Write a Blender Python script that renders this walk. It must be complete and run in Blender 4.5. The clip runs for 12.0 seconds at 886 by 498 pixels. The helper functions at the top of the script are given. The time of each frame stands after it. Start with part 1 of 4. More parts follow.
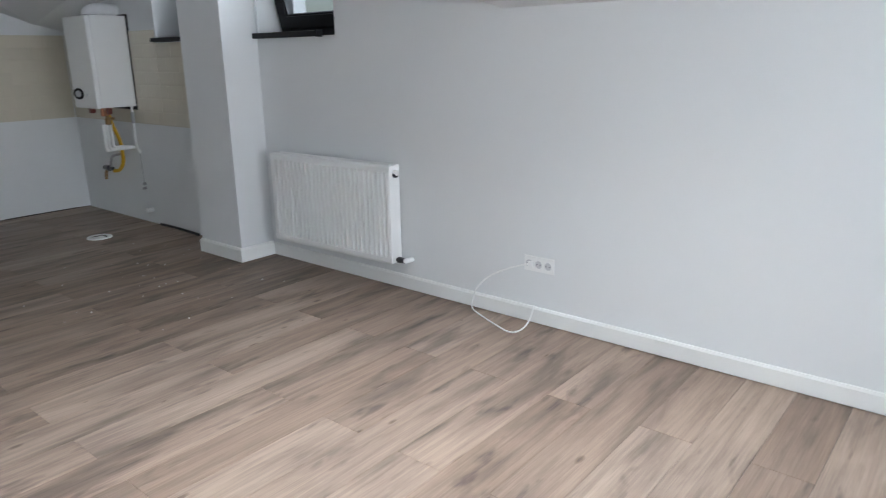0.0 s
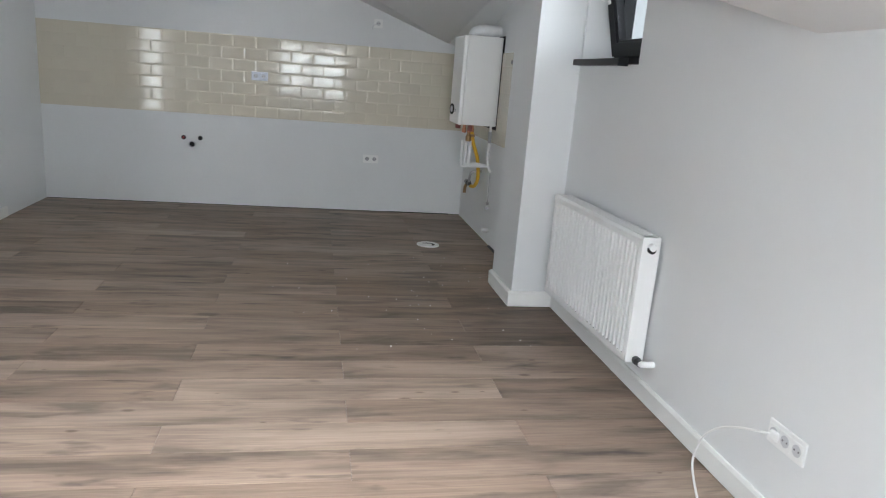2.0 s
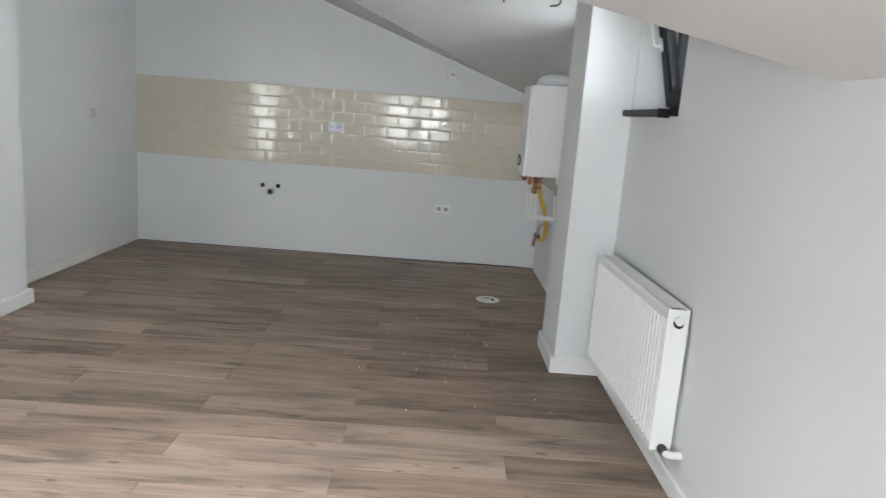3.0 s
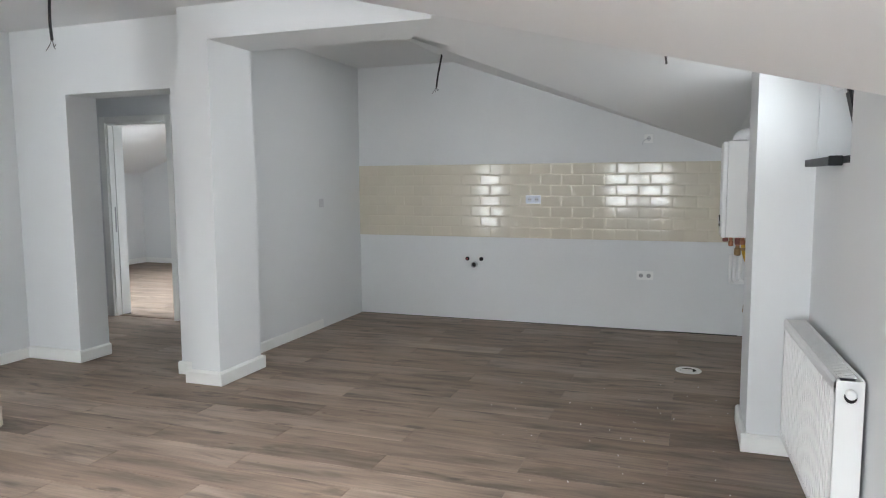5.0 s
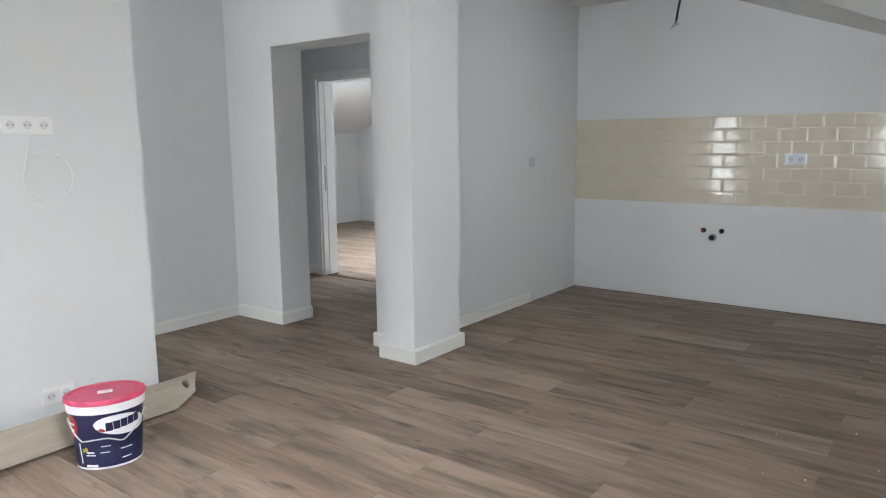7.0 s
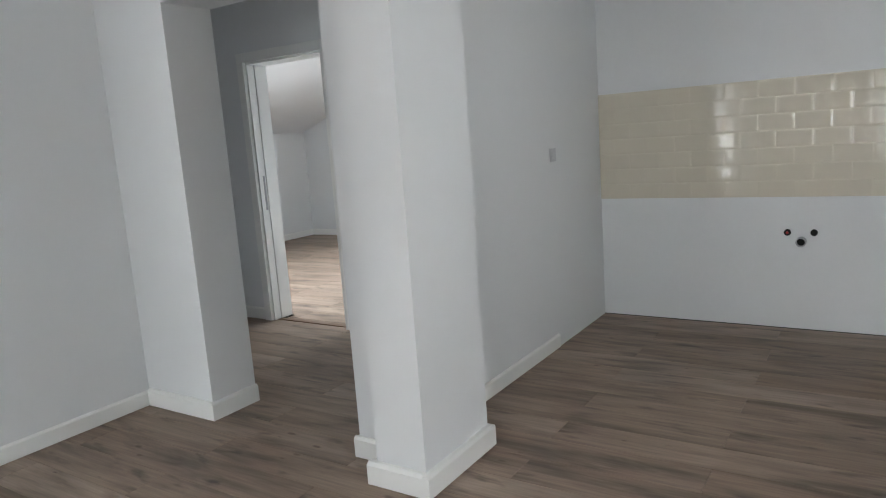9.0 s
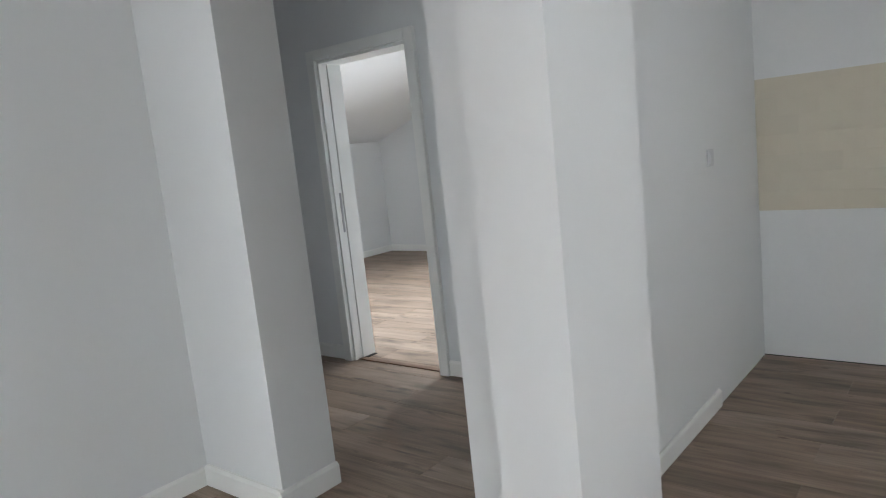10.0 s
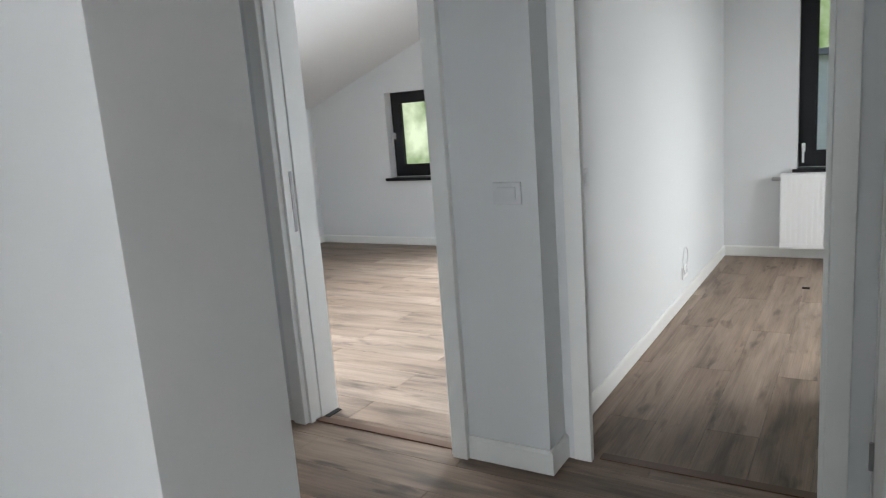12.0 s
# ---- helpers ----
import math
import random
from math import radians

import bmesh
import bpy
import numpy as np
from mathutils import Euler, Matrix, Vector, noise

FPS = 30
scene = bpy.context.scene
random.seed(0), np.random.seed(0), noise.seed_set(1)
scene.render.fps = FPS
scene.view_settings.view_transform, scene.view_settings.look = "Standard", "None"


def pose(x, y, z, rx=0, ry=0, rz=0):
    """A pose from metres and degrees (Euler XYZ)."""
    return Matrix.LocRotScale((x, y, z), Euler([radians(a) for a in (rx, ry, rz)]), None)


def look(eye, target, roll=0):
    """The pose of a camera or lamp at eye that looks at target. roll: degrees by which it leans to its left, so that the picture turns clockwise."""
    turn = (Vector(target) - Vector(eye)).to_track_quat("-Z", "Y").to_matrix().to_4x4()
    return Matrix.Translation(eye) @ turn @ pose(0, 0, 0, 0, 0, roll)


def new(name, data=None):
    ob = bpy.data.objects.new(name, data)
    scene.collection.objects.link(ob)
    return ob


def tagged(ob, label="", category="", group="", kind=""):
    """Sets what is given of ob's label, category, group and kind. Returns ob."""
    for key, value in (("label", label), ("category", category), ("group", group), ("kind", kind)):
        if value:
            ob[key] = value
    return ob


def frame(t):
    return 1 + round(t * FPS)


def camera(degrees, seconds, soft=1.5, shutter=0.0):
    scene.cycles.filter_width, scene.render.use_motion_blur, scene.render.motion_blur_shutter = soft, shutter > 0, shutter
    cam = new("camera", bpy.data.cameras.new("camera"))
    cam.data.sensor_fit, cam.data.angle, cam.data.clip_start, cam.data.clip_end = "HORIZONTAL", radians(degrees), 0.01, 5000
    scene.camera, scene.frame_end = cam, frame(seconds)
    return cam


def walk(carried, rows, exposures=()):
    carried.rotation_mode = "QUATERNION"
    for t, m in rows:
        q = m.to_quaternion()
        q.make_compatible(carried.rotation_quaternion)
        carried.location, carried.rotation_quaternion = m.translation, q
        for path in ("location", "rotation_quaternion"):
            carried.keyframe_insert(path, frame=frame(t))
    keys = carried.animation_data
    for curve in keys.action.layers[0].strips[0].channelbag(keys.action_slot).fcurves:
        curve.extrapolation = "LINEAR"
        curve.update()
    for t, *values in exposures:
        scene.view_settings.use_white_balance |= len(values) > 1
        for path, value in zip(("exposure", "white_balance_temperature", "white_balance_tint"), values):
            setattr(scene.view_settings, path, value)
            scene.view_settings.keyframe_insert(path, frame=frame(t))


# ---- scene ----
cam = camera(65.5, 12.0, soft=1.1, shutter=0.15)
PATH = [
    (0, (-0.021, 0.19, 1.377), (-1.249, 1.672, 0.833), -0.9),
    (0.5, (0.058, 0.595, 1.38), (-1.463, 1.764, 0.816), 2.4),
    (1, (0.055, 0.953, 1.382), (-1.562, 1.983, 0.811), 0.4),
    (1.5, (-0.047, 1.252, 1.377), (-1.857, 1.972, 0.923), -0.0),
    (2, (-0.054, 1.606, 1.369), (-1.958, 1.982, 0.886), 4.6),
    (2.5, (-0.108, 1.922, 1.387), (-2.007, 2.317, 0.9), 3.7),
    (3, (-0.209, 2.106, 1.427), (-2.173, 2.132, 1.047), 4.4),
    (3.5, (-0.319, 2.374, 1.404), (-2.21, 1.792, 1.115), 2.2),
    (3.7, (-0.329, 2.424, 1.409), (-2.181, 1.715, 1.151), 1.2),
    (5.5, (-0.15, 2.545, 1.449), (-2.026, 1.874, 1.274), -1.0),
    (6, (-0.389, 2.485, 1.449), (-2.103, 1.469, 1.277), 1.7),
    (6.5, (-0.598, 2.383, 1.418), (-2.275, 1.318, 1.181), 0.5),
    (7, (-0.862, 2.159, 1.403), (-2.437, 0.966, 1.097), -0.6),
    (9, (-2.102, 0.934, 1.397), (-3.75, -0.15, 1.071), -4.1),
    (9.5, (-2.416, 0.587, 1.402), (-4.013, -0.576, 1.093), -5.6),
    (10, (-2.723, 0.239, 1.409), (-4.255, -1.014, 1.118), -6.1),
    (10.5, (-3.007, -0.127, 1.387), (-4.463, -1.463, 1.081), -4.5),
    (11, (-3.191, -0.491, 1.388), (-4.703, -1.756, 1.053), -1.8),
    (11.5, (-3.448, -0.814, 1.351), (-4.995, -2.031, 0.994), -1.8),
    (12, (-3.685, -1.089, 1.348), (-5.358, -2.122, 0.98), -4.4),
]
walk(cam, [(t, look(eye, target, roll)) for t, eye, target, roll in PATH],
     exposures=[(0, -0.40, 6080, 10), (0.5, -0.53, 6160, 10), (1, -0.34, 6180, 10), (1.5, -0.36, 6320, 10), (2, -0.1, 6350, 10), (2.5, -0.06, 6400, 10), (3, 0.03, 6500, 10), (3.5, 0.05, 6500, 10), (5.5, 0.06, 6450, 10),
                (6.5, 0.0, 6450, 10), (7, -0.02, 6500, 10), (9, -0.10, 6530, 10), (10, -0.04, 6520, 10), (11, -0.03, 6720, 10), (11.5, -0.04, 6660, 10), (12, 0.01, 6520, 10)])

# ---------- light ----------
world = bpy.data.worlds.new("overcast_sky")
scene.world = world
world.use_nodes = True
wn = world.node_tree
sky = wn.nodes.new("ShaderNodeTexSky")
sky.sky_type = "NISHITA"
sky.sun_disc = False
sky.sun_elevation, sky.sun_rotation = radians(48), radians(200)
sky.air_density, sky.dust_density = 1.0, 3.0
wn.links.new(sky.outputs["Color"], wn.nodes["Background"].inputs["Color"])
wn.nodes["Background"].inputs["Strength"].default_value = 0.15

sun = new("overcast_sun", bpy.data.lights.new("overcast_sun", "SUN"))
sun.data.energy, sun.data.angle, sun.data.color = 0.6, radians(25), (1.0, 0.96, 0.9)
sun.matrix_world = look((0, 0, 0), (0.3, 0.55, -0.75))


def window_light(name, place, target, width, height, watts, colour=(0.87, 0.945, 1.0)):
    """Daylight that comes in through one window."""
    lamp = new(name, bpy.data.lights.new(name, "AREA"))
    lamp.data.shape, lamp.data.size, lamp.data.size_y = "RECTANGLE", width, height
    lamp.data.energy, lamp.data.color = watts, colour
    lamp.matrix_world = look(place, target)
    return lamp


COOL, PLAIN = (0.90, 0.955, 1.0), (0.93, 0.97, 1.0)
window_light("daylight_living_wide", (1.78, 1.5, 1.30), (0, 1.5, 0.72), 1.5, 1.2, 92, COOL).data.spread = radians(145)
window_light("daylight_living_narrow", (1.78, -1.83, 1.12), (0, -1.83, 1.10), 0.85, 1.95, 64, COOL)
window_light("daylight_roof", (-1.45, 1.90, 2.41), (-1.45, 1.54, 1.41), 0.72, 1.1, 42, COOL).data.spread = radians(125)
window_light("daylight_small_living", (-3.64, 3.62, 1.90), (-3.7, -2.5, 1.45), 0.72, 0.62, 10, COOL).data.spread = radians(80)
window_light("daylight_small_kitchen", (-4.95, 3.62, 1.90), (-5.5, -0.8, 1.75), 0.66, 0.62, 9, COOL).data.spread = radians(85)
# bedroom fill light behind window_7, an unseen opening added for it
window_light("fill_bedroom", (-10.24, -3.45, 1.15), (-9.0, -3.55, 0.6), 1.05, 1.8, 118, (0.84, 0.92, 1.0)).data.spread = radians(125)
window_light("daylight_room", (-8.2, 0.80, 1.45), (-8.2, -1.0, 0.3), 1.3, 1.2, 38, PLAIN).data.spread = radians(130)
window_light("daylight_bedroom_roof", (-6.65, -4.46, 2.56), (-6.75, -4.15, 1.62), 0.75, 0.92, 30, (0.80, 0.905, 1.0)).data.spread = radians(120)

# ---------- materials ----------


def material(name, base, rough=0.5, metal=0.0, vary=0.06, grain=0.0, size=8.0, fine=120.0, bump=0.02, spec=0.5):
    """A painted, plastic or metal surface: base colour, uneven at two scales, with a fine relief."""
    m = bpy.data.materials.new(name)
    m.use_nodes = True
    nt = m.node_tree
    b = nt.nodes["Principled BSDF"]
    b.inputs["Roughness"].default_value = rough
    b.inputs["Metallic"].default_value = metal
    b.inputs["Specular IOR Level"].default_value = spec
    co = nt.nodes.new("ShaderNodeTexCoord")
    n1 = nt.nodes.new("ShaderNodeTexNoise")
    n1.inputs["Scale"].default_value = size
    n1.inputs["Detail"].default_value = 4
    n2 = nt.nodes.new("ShaderNodeTexNoise")
    n2.inputs["Scale"].default_value = fine
    n2.inputs["Detail"].default_value = 3
    nt.links.new(co.outputs["Object"], n1.inputs["Vector"])
    nt.links.new(co.outputs["Object"], n2.inputs["Vector"])
    ramp = nt.nodes.new("ShaderNodeMix")
    ramp.data_type = "RGBA"
    ramp.inputs[6].default_value = (*[c * (1 - vary) for c in base], 1)
    ramp.inputs[7].default_value = (*[min(c * (1 + vary), 0.95) for c in base], 1)
    add = nt.nodes.new("ShaderNodeMath")
    add.operation = "MULTIPLY_ADD"
    add.inputs[1].default_value = grain
    nt.links.new(n2.outputs["Fac"], add.inputs[0])
    nt.links.new(n1.outputs["Fac"], add.inputs[2])
    nt.links.new(add.outputs[0], ramp.inputs[0])
    nt.links.new(ramp.outputs[2], b.inputs["Base Color"])
    rr = nt.nodes.new("ShaderNodeMapRange")
    rr.inputs["To Min"].default_value = max(rough - 0.06, 0.02)
    rr.inputs["To Max"].default_value = min(rough + 0.06, 1.0)
    nt.links.new(n1.outputs["Fac"], rr.inputs["Value"])
    nt.links.new(rr.outputs[0], b.inputs["Roughness"])
    if bump:
        bp = nt.nodes.new("ShaderNodeBump")
        bp.inputs["Strength"].default_value = bump
        bp.inputs["Distance"].default_value = 0.01
        nt.links.new(n2.outputs["Fac"], bp.inputs["Height"])
        nt.links.new(bp.outputs[0], b.inputs["Normal"])
    return m


def wood_floor(name, across="Y"):
    """Greyed oak boards: each board its own tone, long streaks, grey clouds and dark knots."""
    m = bpy.data.materials.new(name)
    m.use_nodes = True
    nt = m.node_tree
    lk = nt.links.new
    b = nt.nodes["Principled BSDF"]
    co = nt.nodes.new("ShaderNodeTexCoord")
    info = nt.nodes.new("ShaderNodeObjectInfo")
    shift = nt.nodes.new("ShaderNodeVectorMath")
    shift.operation = "MULTIPLY_ADD"
    comb = nt.nodes.new("ShaderNodeCombineXYZ")
    for i in range(3):
        lk(info.outputs["Random"], comb.inputs[i])
    shift.inputs[1].default_value = (37.0, 53.0, 29.0)
    lk(comb.outputs[0], shift.inputs[0])
    lk(co.outputs["Object"], shift.inputs[2])

    def noise_tex(scale, sx, sy, detail, rough=0.55, warp=0.0):
        mp = nt.nodes.new("ShaderNodeMapping")
        mp.inputs["Scale"].default_value = (sx, sy, 1) if across == "Y" else (sy, sx, 1)
        lk(shift.outputs[0], mp.inputs["Vector"])
        n = nt.nodes.new("ShaderNodeTexNoise")
        n.inputs["Scale"].default_value = scale
        n.inputs["Detail"].default_value = detail
        n.inputs["Roughness"].default_value = rough
        n.inputs["Distortion"].default_value = warp
        lk(mp.outputs[0], n.inputs["Vector"])
        return n.outputs["Fac"]

    def ramp(fac, stops):
        r = nt.nodes.new("ShaderNodeValToRGB")
        els = r.color_ramp.elements
        els[0].position, els[0].color = stops[0][0], (*stops[0][1], 1)
        els[1].position, els[1].color = stops[-1][0], (*stops[-1][1], 1)
        for p, c in stops[1:-1]:
            e = els.new(p)
            e.color = (*c, 1)
        lk(fac, r.inputs[0])
        return r.outputs[0]

    def mix(kind, fac, a, c):
        x = nt.nodes.new("ShaderNodeMix")
        x.data_type, x.blend_type = "RGBA", kind
        if isinstance(fac, float):
            x.inputs[0].default_value = fac
        else:
            lk(fac, x.inputs[0])
        lk(a, x.inputs[6])
        lk(c, x.inputs[7])
        return x.outputs[2]

    def knots(sx, sy, low, high):
        """Small oval spots, a few to a board, each of its own size."""
        mp = nt.nodes.new("ShaderNodeMapping")
        mp.inputs["Scale"].default_value = (sx, sy, 0) if across == "Y" else (sy, sx, 0)
        lk(shift.outputs[0], mp.inputs["Vector"])
        v = nt.nodes.new("ShaderNodeTexVoronoi")
        v.inputs["Scale"].default_value = 1.0
        lk(mp.outputs[0], v.inputs["Vector"])
        wob = nt.nodes.new("ShaderNodeMath")
        wob.operation = "MULTIPLY_ADD"
        wob.inputs[1].default_value = 0.16
        lk(noise_tex(1.0, 60.0, 16.0, 2, 0.5), wob.inputs[0])
        lk(v.outputs["Distance"], wob.inputs[2])
        sep = nt.nodes.new("ShaderNodeSeparateColor")
        lk(v.outputs["Color"], sep.inputs[0])
        size = nt.nodes.new("ShaderNodeMapRange")
        size.inputs["From Min"].default_value = 0.80
        size.inputs["To Min"].default_value, size.inputs["To Max"].default_value = low, high
        lk(sep.outputs[0], size.inputs["Value"])
        div = nt.nodes.new("ShaderNodeMath")
        div.operation = "DIVIDE"
        lk(wob.outputs[0], div.inputs[0])
        lk(size.outputs[0], div.inputs[1])
        return div.outputs[0]

    clouds = noise_tex(1.0, 9.0, 1.5, 4, 0.55, 0.35)
    smudge = noise_tex(1.0, 13.0, 3.4, 3, 0.5, 0.3)
    streak = noise_tex(1.0, 42.0, 1.3, 5, 0.6, 0.25)
    fine = noise_tex(1.0, 210.0, 4.0, 3, 0.6)
    tone = ramp(info.outputs["Random"], [(0.0, (0.238, 0.174, 0.134)), (0.35, (0.275, 0.205, 0.160)), (0.7, (0.307, 0.232, 0.184)), (1.0, (0.350, 0.270, 0.217))])
    cl = ramp(clouds, [(0.31, (0.52, 0.513, 0.51)), (0.46, (0.90, 0.893, 0.885)), (0.62, (1.16, 1.15, 1.13))])
    sm = ramp(smudge, [(0.27, (0.38, 0.38, 0.41)), (0.40, (1.0, 1.0, 1.0))])
    st = ramp(streak, [(0.30, (0.80, 0.79, 0.785)), (0.5, (0.98, 0.975, 0.97)), (0.70, (1.10, 1.09, 1.07))])
    fi = ramp(fine, [(0.3, (0.84, 0.83, 0.825)), (0.7, (1.08, 1.08, 1.08))])
    kn = ramp(knots(17.0, 7.0, 0.02, 0.34), [(0.55, (0.42, 0.38, 0.36)), (0.8, (0.72, 0.69, 0.67)), (1.15, (1.0, 1.0, 1.0))])
    c = mix("MULTIPLY", 1.0, tone, cl)
    c = mix("MULTIPLY", 1.0, c, st)
    c = mix("MULTIPLY", 1.0, c, fi)
    c = mix("MULTIPLY", 0.8, c, sm)
    c = mix("MULTIPLY", 0.85, c, kn)
    lk(c, b.inputs["Base Color"])
    rr = nt.nodes.new("ShaderNodeMapRange")
    b.inputs["Specular IOR Level"].default_value = 0.20
    rr.inputs["To Min"].default_value, rr.inputs["To Max"].default_value = 0.36, 0.52
    lk(streak, rr.inputs["Value"])
    lk(rr.outputs[0], b.inputs["Roughness"])
    bp = nt.nodes.new("ShaderNodeBump")
    bp.inputs["Strength"].default_value, bp.inputs["Distance"].default_value = 0.10, 0.004
    lk(fine, bp.inputs["Height"])
    lk(bp.outputs[0], b.inputs["Normal"])
    return m


def glazed(name, base):
    """Glossy glazed ceramic, slightly uneven, its tone varying from tile to tile."""
    m = material(name, base, rough=0.07, vary=0.03, size=5, fine=25, bump=0.012)
    nt = m.node_tree
    info = nt.nodes.new("ShaderNodeObjectInfo")
    hs = nt.nodes.new("ShaderNodeHueSaturation")
    mr = nt.nodes.new("ShaderNodeMapRange")
    mr.inputs["To Min"].default_value, mr.inputs["To Max"].default_value = 0.98, 1.02
    nt.links.new(info.outputs["Random"], mr.inputs["Value"])
    nt.links.new(mr.outputs[0], hs.inputs["Value"])
    b = nt.nodes["Principled BSDF"]
    src = b.inputs["Base Color"].links[0].from_socket
    nt.links.new(src, hs.inputs["Color"])
    nt.links.new(hs.outputs[0], b.inputs["Base Color"])
    return m


def clear_glass(name):
    m = bpy.data.materials.new(name)
    m.use_nodes = True
    b = m.node_tree.nodes["Principled BSDF"]
    b.inputs["Base Color"].default_value = (0.97, 0.99, 0.98, 1)
    b.inputs["Roughness"].default_value = 0.01
    b.inputs["Transmission Weight"].default_value = 1.0
    b.inputs["IOR"].default_value = 1.1
    return m


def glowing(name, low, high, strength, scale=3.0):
    """Self-lit stand-in for the bright sky or leaves beyond a window, uneven."""
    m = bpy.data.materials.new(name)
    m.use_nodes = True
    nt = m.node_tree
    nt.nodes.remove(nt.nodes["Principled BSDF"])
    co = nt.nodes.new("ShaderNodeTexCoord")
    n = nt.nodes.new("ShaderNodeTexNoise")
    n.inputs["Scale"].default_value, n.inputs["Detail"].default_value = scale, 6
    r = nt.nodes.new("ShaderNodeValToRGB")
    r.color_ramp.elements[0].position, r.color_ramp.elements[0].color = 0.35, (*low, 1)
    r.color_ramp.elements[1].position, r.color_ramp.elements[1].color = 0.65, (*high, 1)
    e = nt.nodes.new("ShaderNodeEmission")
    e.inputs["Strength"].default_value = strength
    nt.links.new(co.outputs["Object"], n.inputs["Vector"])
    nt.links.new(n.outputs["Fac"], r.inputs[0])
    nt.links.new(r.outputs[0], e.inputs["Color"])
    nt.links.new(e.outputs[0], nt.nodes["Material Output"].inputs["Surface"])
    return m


WALL = material("wall_paint", (0.704, 0.713, 0.716), rough=0.62, vary=0.012, grain=0.3, size=1.3, fine=60, bump=0.035, spec=0.35)
ROUGHWALL = material("patchy_wall_paint", (0.695, 0.703, 0.705), rough=0.75, vary=0.035, grain=0.5, size=2.2, fine=45, bump=0.06, spec=0.3)
CEIL = material("ceiling_paint", (0.72, 0.72, 0.72), rough=0.8, vary=0.012, grain=0.3, size=0.9, fine=60, bump=0.03, spec=0.25)
SKIRT = material("skirting_lacquer", (0.78, 0.78, 0.76), rough=0.38, vary=0.015, size=3, fine=90, bump=0.01)
CASING = material("door_casing_lacquer", (0.79, 0.79, 0.77), rough=0.42, vary=0.015, size=3, fine=90, bump=0.01)
OAK = wood_floor("greyed_oak_boards", "Y")
OAK_X = wood_floor("greyed_oak_boards_lengthwise", "X")
UNDER = material("dark_floor_joint", (0.035, 0.028, 0.022), rough=0.9, vary=0.2)
THRESH = material("dark_threshold_wood", (0.13, 0.065, 0.035), rough=0.4, vary=0.2, size=12)
TILE = glazed("cream_glazed_tile", (0.62, 0.568, 0.465))
GROUT = material("cream_grout", (0.62, 0.568, 0.465), rough=0.9, vary=0.05)
ENAMEL = material("white_enamel", (0.82, 0.82, 0.81), rough=0.34, vary=0.004, size=2, fine=200, bump=0.0)
PLASTIC = material("white_plastic", (0.80, 0.80, 0.79), rough=0.35, vary=0.02, size=10, bump=0.0)
GREYPLASTIC = material("grey_plastic", (0.35, 0.35, 0.36), rough=0.45, vary=0.05)
SILVERPL = material("silver_grey_plastic", (0.55, 0.55, 0.57), rough=0.4, vary=0.03)
PALEGREY = material("pale_grey_plastic", (0.66, 0.66, 0.67), rough=0.4, vary=0.03)
BLACK = material("anthracite_plastic", (0.012, 0.012, 0.014), rough=0.5, vary=0.15, size=6, spec=0.22)
SLATE = material("dark_sill_board", (0.013, 0.012, 0.014), rough=0.42, vary=0.2, size=9, spec=0.25)
DARK = material("dark_hole", (0.012, 0.011, 0.011), rough=0.95, vary=0.1)
STEEL = material("dull_steel", (0.42, 0.42, 0.43), rough=0.38, metal=1.0, vary=0.08)
DARKSTEEL = material("dark_valve_metal", (0.10, 0.10, 0.105), rough=0.35, metal=0.8, vary=0.1)
BRASS = material("tarnished_brass", (0.28, 0.18, 0.09), rough=0.36, metal=1.0, vary=0.2, size=20)
COPPER = material("copper", (0.42, 0.18, 0.10), rough=0.38, metal=1.0, vary=0.2, size=20)
YELLOW = material("yellow_gas_hose", (0.62, 0.36, 0.02), rough=0.42, vary=0.08, size=20)
TAPRED = material("dark_red_brown_plastic", (0.15, 0.03, 0.018), rough=0.4, vary=0.1)
RED = material("red_plastic", (0.34, 0.022, 0.025), rough=0.4, vary=0.08)
BLUEFILM = material("blue_tinted_plastic", (0.66, 0.69, 0.76), rough=0.3, vary=0.05, size=20)
PINK = material("crimson_lid_plastic", (0.56, 0.06, 0.13), rough=0.36, vary=0.06, size=9)
NAVY = material("navy_printed_plastic", (0.011, 0.012, 0.055), rough=0.33, vary=0.12, size=9)
NAVY2 = material("slate_blue_print", (0.018, 0.022, 0.075), rough=0.36, vary=0.12, size=9)
WHITEPRINT = material("white_print", (0.78, 0.78, 0.79), rough=0.4, vary=0.03)
ORANGE = material("orange_print", (0.70, 0.33, 0.03), rough=0.4, vary=0.1)
GREENP = material("green_print", (0.20, 0.42, 0.06), rough=0.4, vary=0.1)
OLDWOOD = material("weathered_board", (0.29, 0.25, 0.205), rough=0.8, vary=0.42, grain=0.5, size=7, fine=70, bump=0.15)
for node in OLDWOOD.node_tree.nodes:
    if node.type == "TEX_NOISE":
        along = OLDWOOD.node_tree.nodes.new("ShaderNodeMapping")
        along.inputs["Scale"].default_value = (0.14, 2.0, 2.0)
        OLDWOOD.node_tree.links.new(node.inputs["Vector"].links[0].from_socket, along.inputs["Vector"])
        OLDWOOD.node_tree.links.new(along.outputs[0], node.inputs["Vector"])
CHALK = material("plaster_crumb", (0.75, 0.73, 0.70), rough=0.9, vary=0.1)
WIRE = material("black_cable", (0.012, 0.012, 0.013), rough=0.5, vary=0.1)
BROWNWIRE = material("dull_core_wire", (0.10, 0.09, 0.09), rough=0.5, vary=0.3)
FOIL = material("insulated_flue_wrap", (0.72, 0.72, 0.73), rough=0.55, vary=0.1, size=25, fine=60, bump=0.25)
GLASS = clear_glass("window_glass")
PALEBOARD = material("pale_clapboard", (0.82, 0.86, 0.85), rough=0.7, vary=0.08, size=2)
ROOFGREY = material("grey_roof_sheet", (0.30, 0.31, 0.32), rough=0.6, vary=0.1, size=2)
